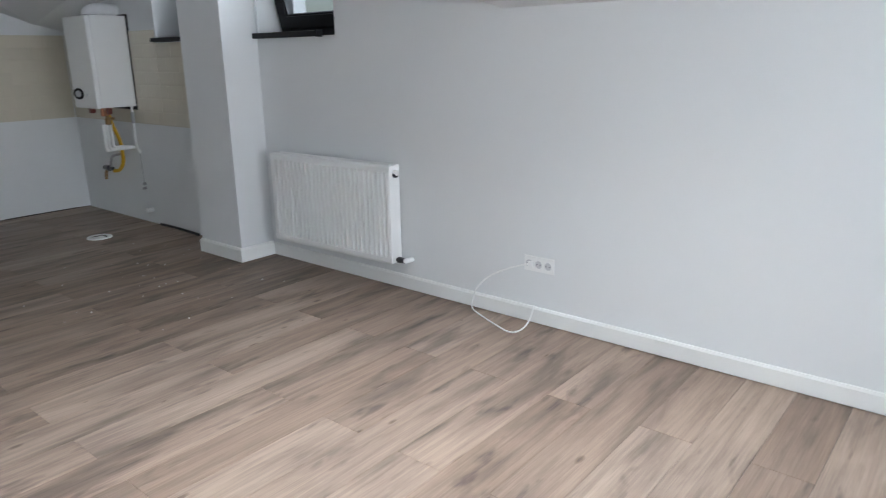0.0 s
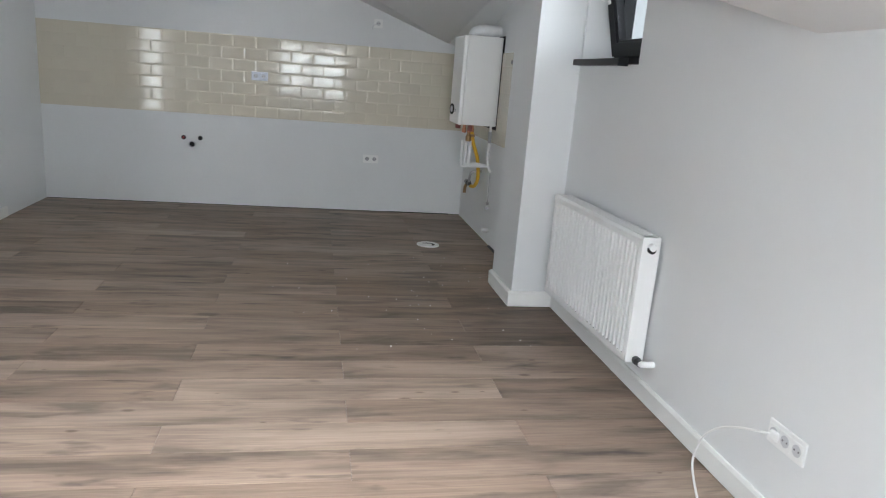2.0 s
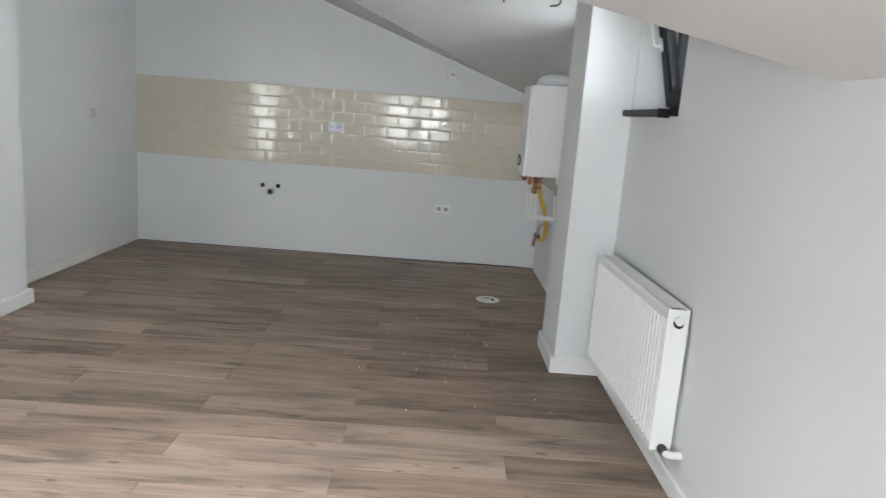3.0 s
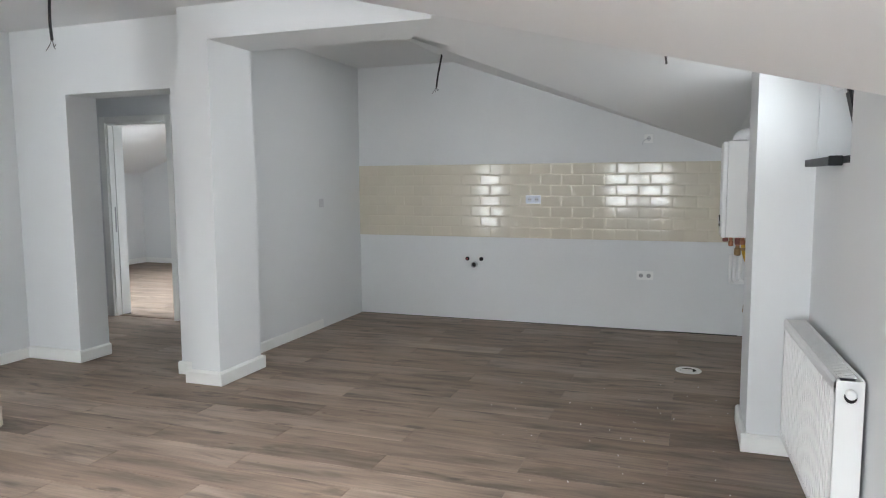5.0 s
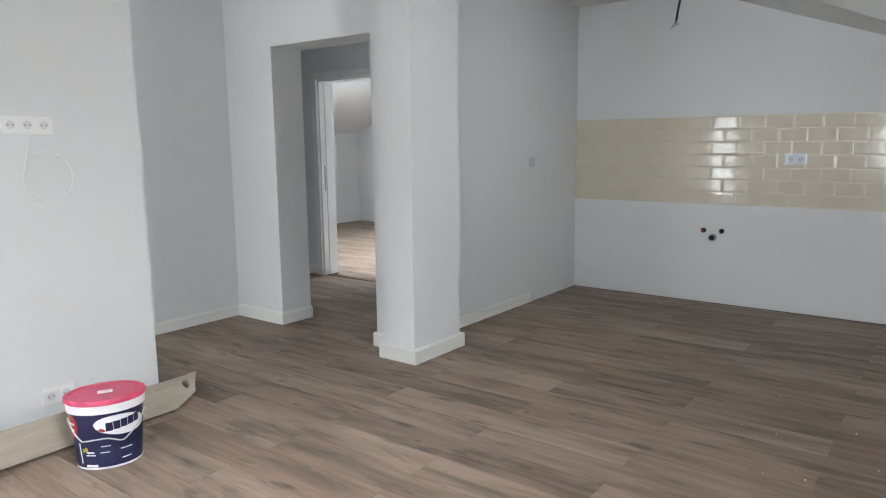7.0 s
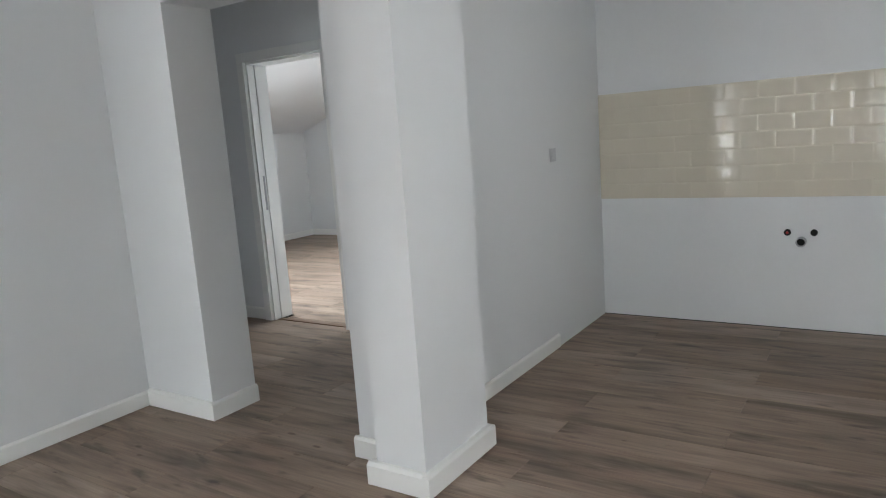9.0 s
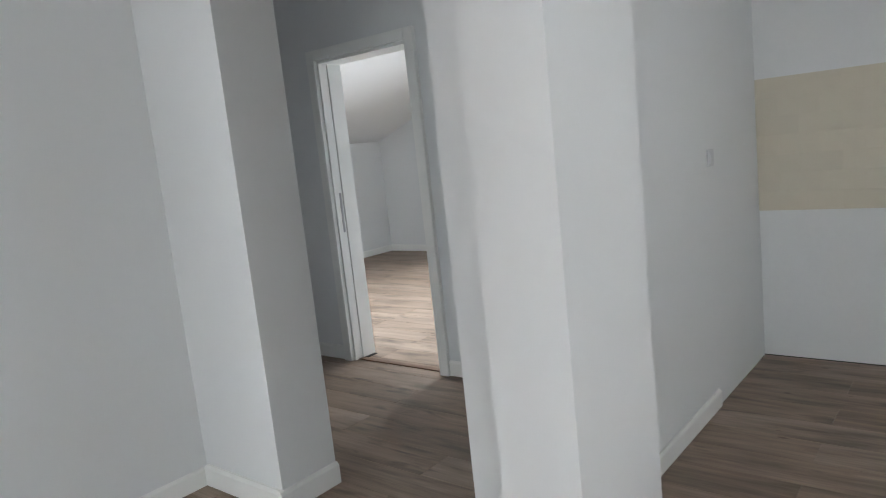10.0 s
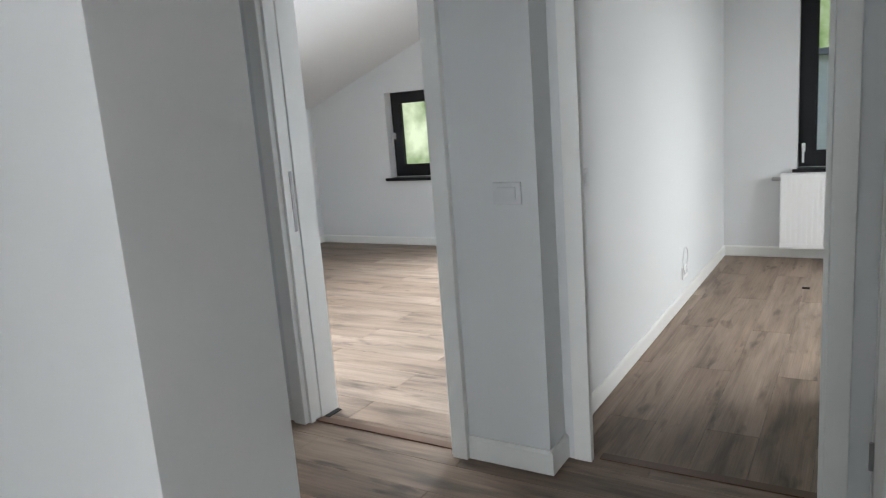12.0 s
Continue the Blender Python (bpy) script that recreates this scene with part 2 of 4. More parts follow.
GREENGLOW = glowing("glowing_foliage_sheet", (0.10, 0.20, 0.04), (0.80, 0.90, 0.66), 1.1, 1.3)

# ---------- shapes ----------


def box(bm, x0, x1, y0, y1, z0, z1):
    v = [bm.verts.new((x, y, z)) for x in (x0, x1) for y in (y0, y1) for z in (z0, z1)]
    for f in ((0, 1, 3, 2), (4, 6, 7, 5), (0, 4, 5, 1), (2, 3, 7, 6), (0, 2, 6, 4), (1, 5, 7, 3)):
        bm.faces.new([v[i] for i in f])
    return v


def boxes(*specs):
    bm = bmesh.new()
    for s in specs:
        box(bm, *s)
    return bm


def rbox(x0, x1, y0, y1, z0, z1, r=0.003, seg=2):
    """A box with rounded edges."""
    bm = boxes((x0, x1, y0, y1, z0, z1))
    bmesh.ops.recalc_face_normals(bm, faces=bm.faces)
    bmesh.ops.bevel(bm, geom=list(bm.edges), offset=r, segments=seg, profile=0.5, affect="EDGES")
    return bm


def lathe(bm, rings, centre=(0, 0, 0), axis="z", n=20, sx=1.0, sy=1.0, caps=True):
    """A turned body: rings of (radius, height) along an axis."""
    def at(r, h, a):
        u, w = r * sx * math.cos(a), r * sy * math.sin(a)
        p = {"z": (u, w, h), "x": (h, u, w), "y": (u, h, w)}[axis]
        return [p[i] + centre[i] for i in range(3)]
    loops = [[bm.verts.new(at(r, h, 2 * math.pi * k / n)) for k in range(n)] for r, h in rings]
    for a, b in zip(loops, loops[1:]):
        for k in range(n):
            bm.faces.new((a[k], a[(k + 1) % n], b[(k + 1) % n], b[k]))
    if caps:
        bm.faces.new(loops[0])
        bm.faces.new(loops[-1])
    return bm


def tube(bm, pts, r, n=8, steps=6):
    """A bent tube through points, smoothed."""
    P = [Vector(p) for p in pts]
    fine_pts = []
    for i in range(len(P) - 1):
        a, b, c, d = P[max(i - 1, 0)], P[i], P[i + 1], P[min(i + 2, len(P) - 1)]
        for k in range(steps):
            s = k / steps
            fine_pts.append(0.5 * ((2 * b) + (c - a) * s + (2 * a - 5 * b + 4 * c - d) * s * s + (3 * b - a - 3 * c + d) * s ** 3))
    fine_pts.append(P[-1])
    side = None
    loops = []
    for i, p in enumerate(fine_pts):
        d = (fine_pts[min(i + 1, len(fine_pts) - 1)] - fine_pts[max(i - 1, 0)]).normalized()
        if side is None:
            side = d.orthogonal().normalized()
        side = (side - d * side.dot(d)).normalized()
        up = d.cross(side)
        loops.append([bm.verts.new(p + r * (math.cos(2 * math.pi * k / n) * side + math.sin(2 * math.pi * k / n) * up)) for k in range(n)])
    for a, b in zip(loops, loops[1:]):
        for k in range(n):
            bm.faces.new((a[k], a[(k + 1) % n], b[(k + 1) % n], b[k]))
    bm.faces.new(loops[0])
    bm.faces.new(loops[-1])
    return bm


def mesh_of(name, bm, mat, smooth=False):
    bmesh.ops.recalc_face_normals(bm, faces=bm.faces)
    me = bpy.data.meshes.new(name)
    bm.to_mesh(me)
    bm.free()
    me.materials.append(mat)
    if smooth:
        for p in me.polygons:
            p.use_smooth = True
        me.set_sharp_from_angle(angle=radians(38))
    return me


def part(name, bm, mat, parent, label="", smooth=False):
    """One mesh object under a thing or a part; coordinates are the parent's own."""
    ob = new(name, mesh_of(name, bm, mat, smooth))
    ob.parent = parent
    if label:
        tagged(ob, label)
    return ob


def solid(name, bm, mat, label="", category="", kind="", group="", smooth=False):
    """A top-level thing or piece of the setting that is one mesh."""
    return tagged(new(name, mesh_of(name, bm, mat, smooth)), label, category, group, kind)


def empty(name, m, label, category, group="", kind=""):
    ob = new(name)
    ob.empty_display_size = 0.1
    ob.matrix_world = m
    return tagged(ob, label, category, group, kind)


def setting(name, bm, mat, label, category="wall"):
    return solid(name, bm, mat, label, category, "structure")


# ---------- plan ----------
XK = -6.92      # kitchen wall
YR = 3.125      # wall under the slope, living side
YRK = 3.10      # the same wall, kitchen side
YK = -0.825     # kitchen's side wall
XD = -5.907     # wall of the bedroom door
XE = 1.5        # window wall behind
YA = -2.57     # alcove wall
FLAT = 2.625    # flat ceiling
PITCH, YS = 0.36, 0.25
SOUTH = -6.65
XW = -9.975     # outer wall of the far rooms
TOP = 2.80


def roof(y):
    return FLAT - PITCH * max(y - YS, 0.0)


# ---------- ceilings ----------
def slab(bm, corners, up=0.12):
    low = [bm.verts.new(c) for c in corners]
    high = [bm.verts.new((c[0], c[1], c[2] + up)) for c in corners]
    n = len(corners)
    bm.faces.new(low)
    bm.faces.new(high)
    for i in range(n):
        bm.faces.new((low[i], low[(i + 1) % n], high[(i + 1) % n], high[i]))


bm = bmesh.new()
slab(bm, [(XE + 0.3, YS, FLAT), (XE + 0.3, -3.87, FLAT), (XW - 0.3, -3.87, FLAT), (XW - 0.3, YS, FLAT)])
ceiling = setting("ceiling", bm, CEIL, "flat white painted plasterboard ceiling", "ceiling")
bm = bmesh.new()
slab(bm, [(-4.28, -3.871, FLAT), (-4.28, -4.76, FLAT), (-5.99, -4.76, FLAT), (-5.99, -3.871, FLAT)])
setting("ceiling_corridor", bm, CEIL, "flat white painted corridor ceiling", "ceiling")
bm = bmesh.new()
KINK, BX = -2.05, -4.135
SX0, SX1, SY0, SY1 = -1.84, -1.06, 1.20, 2.33
for x0, x1, y0, y1 in ((SX1, XE + 0.3, YS, YR), (KINK, SX0, YS, YR), (SX0, SX1, YS, SY0), (SX0, SX1, SY1, YR)):
    slab(bm, [(x1, y0, roof(y0)), (x0, y0, roof(y0)), (x0, y1, roof(y1)), (x1, y1, roof(y1))], 0.26)
v = [bm.verts.new(p) for p in ((KINK, YS, FLAT), (BX, YS, FLAT), (BX, YR, 2.30), (KINK, YR, roof(YR)))]
w = [bm.verts.new(p.co + Vector((0, 0, 0.12))) for p in v]
bm.faces.new((v[0], v[1], v[3]))
bm.faces.new((v[1], v[2], v[3]))
bm.faces.new((w[0], w[1], w[3]))
bm.faces.new((w[1], w[2], w[3]))
setting("ceiling_slope_living", bm, CEIL, "white painted sloping attic ceiling", "ceiling")
XB0, XB1 = -4.135, -4.63      # front and back of the beam
bm = bmesh.new()
slab(bm, [(XB1, YS, FLAT), (XK - 0.1, YS, FLAT), (XK - 0.1, 2.88, roof(2.88)), (XK, 2.85, roof(2.85)), (XB1, 0.73, roof(0.73))])
setting("ceiling_slope_kitchen", bm, CEIL, "white painted sloping kitchen ceiling", "ceiling")
bm = bmesh.new()
P = [Vector(p) for p in ((XB1, 0.73, 2.40), (XK - 0.02, 2.86, roof(2.86) - 0.004), (XB0 + 0.012, 1.06, 2.416), (XB0 + 0.012, YR + 0.02, 2.28), (-4.5, YRK + 0.03, 2.22), (XK - 0.02, YRK + 0.03, 1.615), (XB1, 0.73, roof(0.73) + 0.02))]
n = 10
grid = []
for a in range(n + 1):
    s = a / n
    left, right = P[0].lerp(P[1], s), P[2].lerp(P[3], s)
    grid.append([bm.verts.new(left.lerp(right, k / 6) + Vector((0, 0, 0.085 * s * math.sin(math.pi * k / 6)))) for k in range(7)])
for r0, r1 in zip(grid, grid[1:]):
    for k in range(6):
        bm.faces.new((r0[k], r0[k + 1], r1[k + 1], r1[k]))
e = [bm.verts.new(P[5]), bm.verts.new(P[4])]
bm.faces.new((*grid[-1], e[1], e[0]))
w = bm.verts.new(P[6])
bm.faces.new((grid[0][0], grid[-1][0], w))
strip = [bm.verts.new(q) for q in ((XB0 + 0.012, 1.06, 2.416), (XB0 + 0.012, YR + 0.02, 2.28), (XB0 + 0.012, YR + 0.02, 2.60), (XB0 + 0.012, 1.06, 2.62))]
bm.faces.new(strip)
setting("ceiling_facet_kitchen", bm, CEIL, "white plastered facet bending from the beam to the kitchen slope", "ceiling")
for f in bpy.data.objects["ceiling_facet_kitchen"].data.polygons:
    f.use_smooth = True
bpy.data.objects["ceiling_facet_kitchen"].data.set_sharp_from_angle(angle=radians(20))
bm = bmesh.new()
slab(bm, [(XK - 0.1, YS, FLAT), (XW - 0.3, YS, FLAT), (XW - 0.3, YRK, roof(YRK)), (XK - 0.1, YRK, roof(YRK))])
setting("ceiling_slope_room", bm, CEIL, "white painted sloping ceiling of the second room", "ceiling")
bm = bmesh.new()
QX0, QX1, QY0, QY1 = -7.05, -6.25, -4.95, -3.98


def bedroom_roof(y):
    return FLAT - (FLAT - 1.585) * (-3.87 - y) / (-3.87 - SOUTH)


for x0, x1, y0, y1 in ((QX1, -6.0, SOUTH, -3.87), (XW - 0.3, QX0, SOUTH, -3.87), (QX0, QX1, SOUTH, QY0), (QX0, QX1, QY1, -3.87)):
    slab(bm, [(x1, y1, bedroom_roof(y1)), (x1, y0, bedroom_roof(y0)), (x0, y0, bedroom_roof(y0)), (x0, y1, bedroom_roof(y1))], 0.20)
setting("ceiling_slope_bedroom", bm, CEIL, "white painted sloping bedroom ceiling", "ceiling")

# unseen deck, added to keep sky light out of the ceiling gaps
setting("light_block_kitchen", boxes((XK - 0.3, -4.0, -0.2, 3.6, TOP, TOP + 0.1)), CEIL, "unseen deck added above the kitchen ceilings to block stray light", "roof")

# ---------- walls ----------
setting("wall_kitchen", boxes((XK - 0.16, XK, -1.0, YRK + 0.4, 0, TOP)), ROUGHWALL, "white painted kitchen wall, unfinished along the floor")
setting("wall_kitchen_side", boxes((XK - 0.16, -4.585, -1.022, YK, 0, TOP)), WALL, "white painted wall between kitchen and corridor")
WL0, WL1, WZ0, WZ1 = -4.02, -3.27, 1.50, 2.25
setting("wall_slope_side", boxes((-4.5, WL0, YR, YR + 0.42, 0, 2.6), (WL1, XE + 0.3, YR, YR + 0.42, 0, 2.6), (WL0, WL1, YR, YR + 0.42, 0, WZ0), (WL0, WL1, YR, YR + 0.42, WZ1, 2.6)),
        WALL, "low white painted wall under the slope, with a small window")
KL0, KL1 = -5.30, -4.60
setting("wall_kitchen_slope_side", boxes((XK - 0.16, KL0, YRK, YRK + 0.45, 0, 2.6), (KL1, -4.5, YRK, YRK + 0.45, 0, 2.6), (KL0, KL1, YRK, YRK + 0.45, 0, WZ0), (KL0, KL1, YRK, YRK + 0.45, WZ1, 2.6)),
        ROUGHWALL, "low white painted kitchen wall under the slope")
setting("pilaster", boxes((-4.53, -4.042, 2.852, YR + 0.01, 0, 2.42)), WALL, "white painted square pilaster beside the radiator", "pilaster")
setting("column", boxes((-4.63, -4.292, YK - 0.02, -0.557, 0, FLAT), (-4.292, -4.135, -0.80, -0.557, 0, FLAT)), WALL, "white painted square column by the corridor opening", "column")
# beam from the column until it runs into the slope
bm = bmesh.new()
low = [(XB0, -0.557, 2.40), (XB0, 1.06, 2.40), (XB1, 0.73, 2.40), (XB1, -0.557, 2.40)]
va = [bm.verts.new(p) for p in low]
vb = [bm.verts.new((x, y, FLAT + 0.05)) for x, y, z in low]
bm.faces.new(va)
bm.faces.new(vb)
for k in range(4):
    bm.faces.new((va[k], va[(k + 1) % 4], vb[(k + 1) % 4], vb[k]))
setting("ceiling_beam", bm, WALL, "white plastered ceiling beam between column and slope", "beam")
HEAD = 2.115
setting("wall_corridor", boxes((-4.585, -4.293, -4.6, -2.02, 0, TOP), (-4.585, -4.293, -2.02, -1.022, HEAD, TOP), (-4.585, -4.293, -1.022, YK, 0, TOP)), WALL, "white painted wall with the open passage to the corridor")
setting("wall_alcove", boxes((-4.293, XE + 0.3, YA - 0.15, YA, 0, TOP)), WALL, "white painted rear wall of the alcove")
setting("wall_partition", boxes((-2.80, -0.9, -1.42, -1.27, 0, TOP)), WALL, "white painted partition with television sockets")
AY0, AY1, AZ0, AZ1 = 0.75, 2.25, 0.68, 1.86
BY0, BY1, BZ0, BZ1 = -2.28, -1.40, 0.12, 2.10
setting("wall_window_side", boxes((XE, XE + 0.3, YA - 0.15, BY0, 0, TOP), (XE, XE + 0.3, BY1, AY0, 0, TOP), (XE, XE + 0.3, AY1, YR + 0.4, 0, TOP), (XE, XE + 0.3, BY0, BY1, 0, BZ0), (XE, XE + 0.3, BY0, BY1, BZ1, TOP),
                                      (XE, XE + 0.3, AY0, AY1, 0, AZ0), (XE, XE + 0.3, AY0, AY1, AZ1, TOP)), WALL, "white painted outer wall with two windows")
D1L, D1R, D2L, D2R, DTOP = -3.266, -2.472, -1.948, -1.165, 2.05
setting("wall_bedroom_door", boxes((XD - 0.19, XD, -4.6, D1L, 0, TOP), (XD - 0.19, XD, D1R, -2.056, 0, TOP), (XD - 0.19, XD, D1L, D1R, DTOP, TOP)), WALL, "white painted corridor wall with the bedroom door opening")
X2 = -6.06
setting("wall_room_door", boxes((X2 - 0.10, X2, -2.056, -1.999, 0, TOP), (X2 - 0.10, X2, -1.998, D2L, DTOP, TOP), (X2 - 0.10, X2, D2R, -1.022, 0, TOP), (X2 - 0.10, X2, D2L, D2R, DTOP, TOP)), WALL, "white painted corridor wall with the second door opening")
setting("wall_corridor_end", boxes((XD - 0.19, -4.293, -4.75, -4.6, 0, TOP)), WALL, "white painted end wall of the corridor")
setting("wall_between_rooms", boxes((XW, XD - 0.19, -2.28, -2.098, 0, TOP)), WALL, "white painted wall between bedroom and second room")
setting("wall_bedroom_low", boxes((XW - 0.3, -5.9, SOUTH - 0.2, SOUTH, 0, 2.3)), WALL, "low white painted bedroom wall under the slope")
setting("wall_bedroom_inner", boxes((XD - 0.19, XD - 0.02, SOUTH, -4.6, 0, TOP)), WALL, "white painted inner wall of the bedroom")
PW0, PW1, PZ0, PZ1 = -5.58, -4.60, 0.75, 1.68
RW0, RW1, RZ0, RZ1 = -1.54, -0.75, 0.735, 2.20
HW0, HW1, SW0, SW1 = -4.0, -2.9, -8.9, -7.5
setting("wall_room_far", boxes((XW - 0.3, SW0, 0.60, 0.75, 0, TOP), (SW1, XK - 0.16, 0.60, 0.75, 0, TOP), (SW0, SW1, 0.60, 0.75, 0, 0.5), (SW0, SW1, 0.60, 0.75, 2.1, TOP)), WALL, "white painted far wall of the second room")
setting("wall_outer", boxes((XW - 0.3, XW, SOUTH - 0.2, PW0, 0, TOP), (XW - 0.3, XW, PW1, HW0, 0, TOP), (XW - 0.3, XW, HW0, HW1, 2.1, TOP), (XW - 0.3, XW, HW0, HW1, 0, 0.2), (XW - 0.3, XW, HW1, RW0, 0, TOP), (XW - 0.3, XW, RW1, 0.75, 0, TOP), (XW - 0.3, XW, PW0, PW1, 0, PZ0), (XW - 0.3, XW, PW0, PW1, PZ1, TOP),
                                (XW - 0.3, XW, RW0, RW1, 0, RZ0), (XW - 0.3, XW, RW0, RW1, RZ1, TOP)), WALL, "white painted outer wall of the far rooms")


# ---------- skirting ----------
def skirting(name, runs, h=0.085, t=0.015):
    """Lacquered boards along walls: runs of (x0, y0, x1, y1), each laid to the left of its direction."""
    bm = bmesh.new()
    for x0, y0, x1, y1 in runs:
        d = Vector((x1 - x0, y1 - y0, 0))
        n = Vector((-d.y, d.x, 0)).normalized()
        prof = ((0, 0), (t, 0), (t, h - 0.012), (t * 0.55, h), (0, h))
        ends = []
        for p in (Vector((x0, y0, 0)), Vector((x1, y1, 0))):
            ends.append([bm.verts.new(p + n * a + Vector((0, 0, z + 0.0055))) for a, z in prof])
        a, b = ends
        for i in range(5):
            bm.faces.new((a[i], a[(i + 1) % 5], b[(i + 1) % 5], b[i]))
        bm.faces.new(a)
        bm.faces.new(b)
    return setting(name, bm, SKIRT, "white lacquered skirting board along the wall", "skirting")


T = 0.015
skirting("baseboard_slope_side", [(XE, YR, -4.042 + 0.025, YR)])
skirting("baseboard_pilaster", [(-4.042, YR - T, -4.042, 2.852 - 0.025), (-4.042, 2.852, -4.53, 2.852)], 0.095, 0.025)
skirting("baseboard_column", [(-4.63, -0.557, -4.135 + 0.032, -0.557), (-4.135, -0.557, -4.135, -0.80 - 0.032), (-4.135, -0.80, -4.293 + 0.02, -0.80)], 0.095, 0.032)
skirting("baseboard_column_end", [(-4.63, YK, -4.63, -0.557 + 0.032)], 0.095)
skirting("baseboard_jamb", [(-4.293, -0.80, -4.293, -1.022 - 0.02), (-4.293, -1.022, -4.585, -1.022)], 0.095, 0.02)
skirting("baseboard_kitchen_side", [(-6.05, YK, -4.63 - T, YK)], 0.085)
skirting("baseboard_passage", [(-4.585, -2.02, -4.293 + 0.022, -2.02), (-4.293, -2.02, -4.293, YA + T)], 0.095, 0.022)
skirting("baseboard_alcove", [(-4.293, YA, XE, YA)])
skirting("baseboard_partition_end", [(-2.80, -1.42, -2.80, -1.27)])
skirting("baseboard_partition", [(-2.80, -1.27, -0.9, -1.27)])
skirting("baseboard_corridor", [(XD, -3.337, XD, -4.6), (XD, -2.056, XD, -2.401), (X2, -2.056, XD + T, -2.056)], 0.095)
skirting("baseboard_bedroom", [(XW, -2.28, XW, SOUTH), (XW, SOUTH, -6.1, SOUTH)])
skirting("baseboard_room_return", [(X2 - 0.10, -2.083, X2 - 0.10, -1.990)])
skirting("baseboard_bedroom_inner", [(XD - 0.19, -4.6, XD - 0.19, -3.27)])
skirting("baseboard_room", [(XW, -2.098, -6.16, -2.098), (XW, 0.6, XW, -2.098)])


# ---------- windows ----------
def window_unit(name, m, w, h, label, frame_t=0.06, depth=0.07, sash_tilt=0.0, handle=None, mullion=None, sash_w=0.075):
    """A dark window in its opening, origin at the sill's middle, facing -y: fixed frame, sash, pane, handle."""
    win = empty(name, m, label, "window", kind="structure")
    f = frame_t
    part("window_frame", boxes((-w / 2, -w / 2 + f, 0, depth, 0, h), (w / 2 - f, w / 2, 0, depth, 0, h), (-w / 2 + f, w / 2 - f, 0, depth, 0, f), (-w / 2 + f, w / 2 - f, 0, depth, h - f, h)), BLACK, win)
    spans = [(-w / 2 + f * 0.6, w / 2 - f * 0.6)] if mullion is None else [(-w / 2 + f * 0.6, mullion - 0.003), (mullion + 0.003, w / 2 - f * 0.6)]
    for a, b in spans:
        z0, z1, s = f * 0.6, h - f * 0.6, sash_w
        y0, y1 = -0.028, 0.035
        turn = Matrix.Translation((0, 0, z0)) @ Matrix.Rotation(radians(sash_tilt), 4, "X") @ Matrix.Translation((0, 0, -z0))
        bmf = boxes((a, a + s, y0, y1, z0, z1), (b - s, b, y0, y1, z0, z1), (a + s, b - s, y0, y1, z0, z0 + s), (a + s, b - s, y0, y1, z1 - s, z1))
        bead = boxes((a + s, a + s + 0.012, y0 + 0.012, y1 - 0.01, z0 + s, z1 - s), (b - s - 0.012, b - s, y0 + 0.012, y1 - 0.01, z0 + s, z1 - s), (a + s, b - s, y0 + 0.012, y1 - 0.01, z0 + s, z0 + s + 0.012))
        pane = boxes((a + s, b - s, 0.001, 0.007, z0 + s, z1 - s))
        for x in (bmf, bead, pane):
            bmesh.ops.transform(x, matrix=turn, verts=x.verts)
        sash = part("sash", bmf, BLACK, win)
        part("glazing_bead", bead, BLACK, sash)
        glass = part("pane", pane, GLASS, sash, "clear glass pane")
        glass.visible_shadow = False
    if handle:
        hx, hz, way = handle
        hb = rbox(hx - 0.014, hx + 0.014, -0.04, -0.028, hz - 0.035, hz + 0.035, 0.004)
        tip = {"down": (hx, -0.075, hz - 0.12), "up": (hx, -0.075, hz + 0.12)}[way]
        lever = tube(bmesh.new(), [(hx, -0.035, hz), (hx, -0.075, hz), tip], 0.009, 8, 3)
        for x in (hb, lever):
            bmesh.ops.transform(x, matrix=Matrix.Translation((0, 0, f * 0.6)) @ Matrix.Rotation(radians(sash_tilt), 4, "X") @ Matrix.Translation((0, 0, -f * 0.6)), verts=x.verts)
        hd = part("window_handle", hb, PLASTIC, win, "white window handle")
        part("lever", lever, PLASTIC, hd, smooth=True)
    return win


def sill_board(name, x0, x1, y0, y1, z, label, notch=None):
    """A dark sill board; notch: its front lip ends there, with a small end cap."""
    if notch is None:
        return solid(name, rbox(x0, x1, y0, y1, z, z + 0.03, 0.004), SLATE, label, "window sill", "structure")
    s = empty(name, Matrix.Identity(4), label, "window sill", kind="structure")
    part("board", boxes((x0, x1, y0 + 0.05, y1, z, z + 0.026)), SLATE, s)
    part("lip", rbox(x0, notch - 0.012, y0, y0 + 0.049, z - 0.008, z + 0.026, 0.004), SLATE, s)
    part("end_cap", rbox(notch - 0.011, notch + 0.003, y0 - 0.003, y0 + 0.049, z - 0.012, z + 0.029, 0.003), BLACK, s, "black plastic end cap")
    return s


window_unit("window_1", pose(-3.655, 3.32, 1.53), 0.74, 0.70, "small black tilted-open window beside the pilaster", sash_tilt=13, handle=(-0.30, 0.36, "up"))
sill_board("sill_1", -4.02, -3.27, YR - 0.055, 3.34, 1.503, "dark narrow sill board with an end cap", -3.375)
roofwin = empty("window_9", pose(-1.45, (SY0 + SY1) / 2, roof((SY0 + SY1) / 2) + 0.20, -math.degrees(math.atan(PITCH))), "white roof window in the sloping ceiling", "window", kind="structure")
part("window_frame", boxes((-0.42, -0.34, -0.66, 0.66, 0, 0.05), (0.34, 0.42, -0.66, 0.66, 0, 0.05), (-0.34, 0.34, -0.66, -0.57, 0, 0.05), (-0.34, 0.34, 0.57, 0.66, 0, 0.05)), PLASTIC, roofwin)
part("pane", boxes((-0.34, 0.34, -0.57, 0.57, 0.02, 0.026)), GLASS, roofwin, "clear glass pane").visible_shadow = False
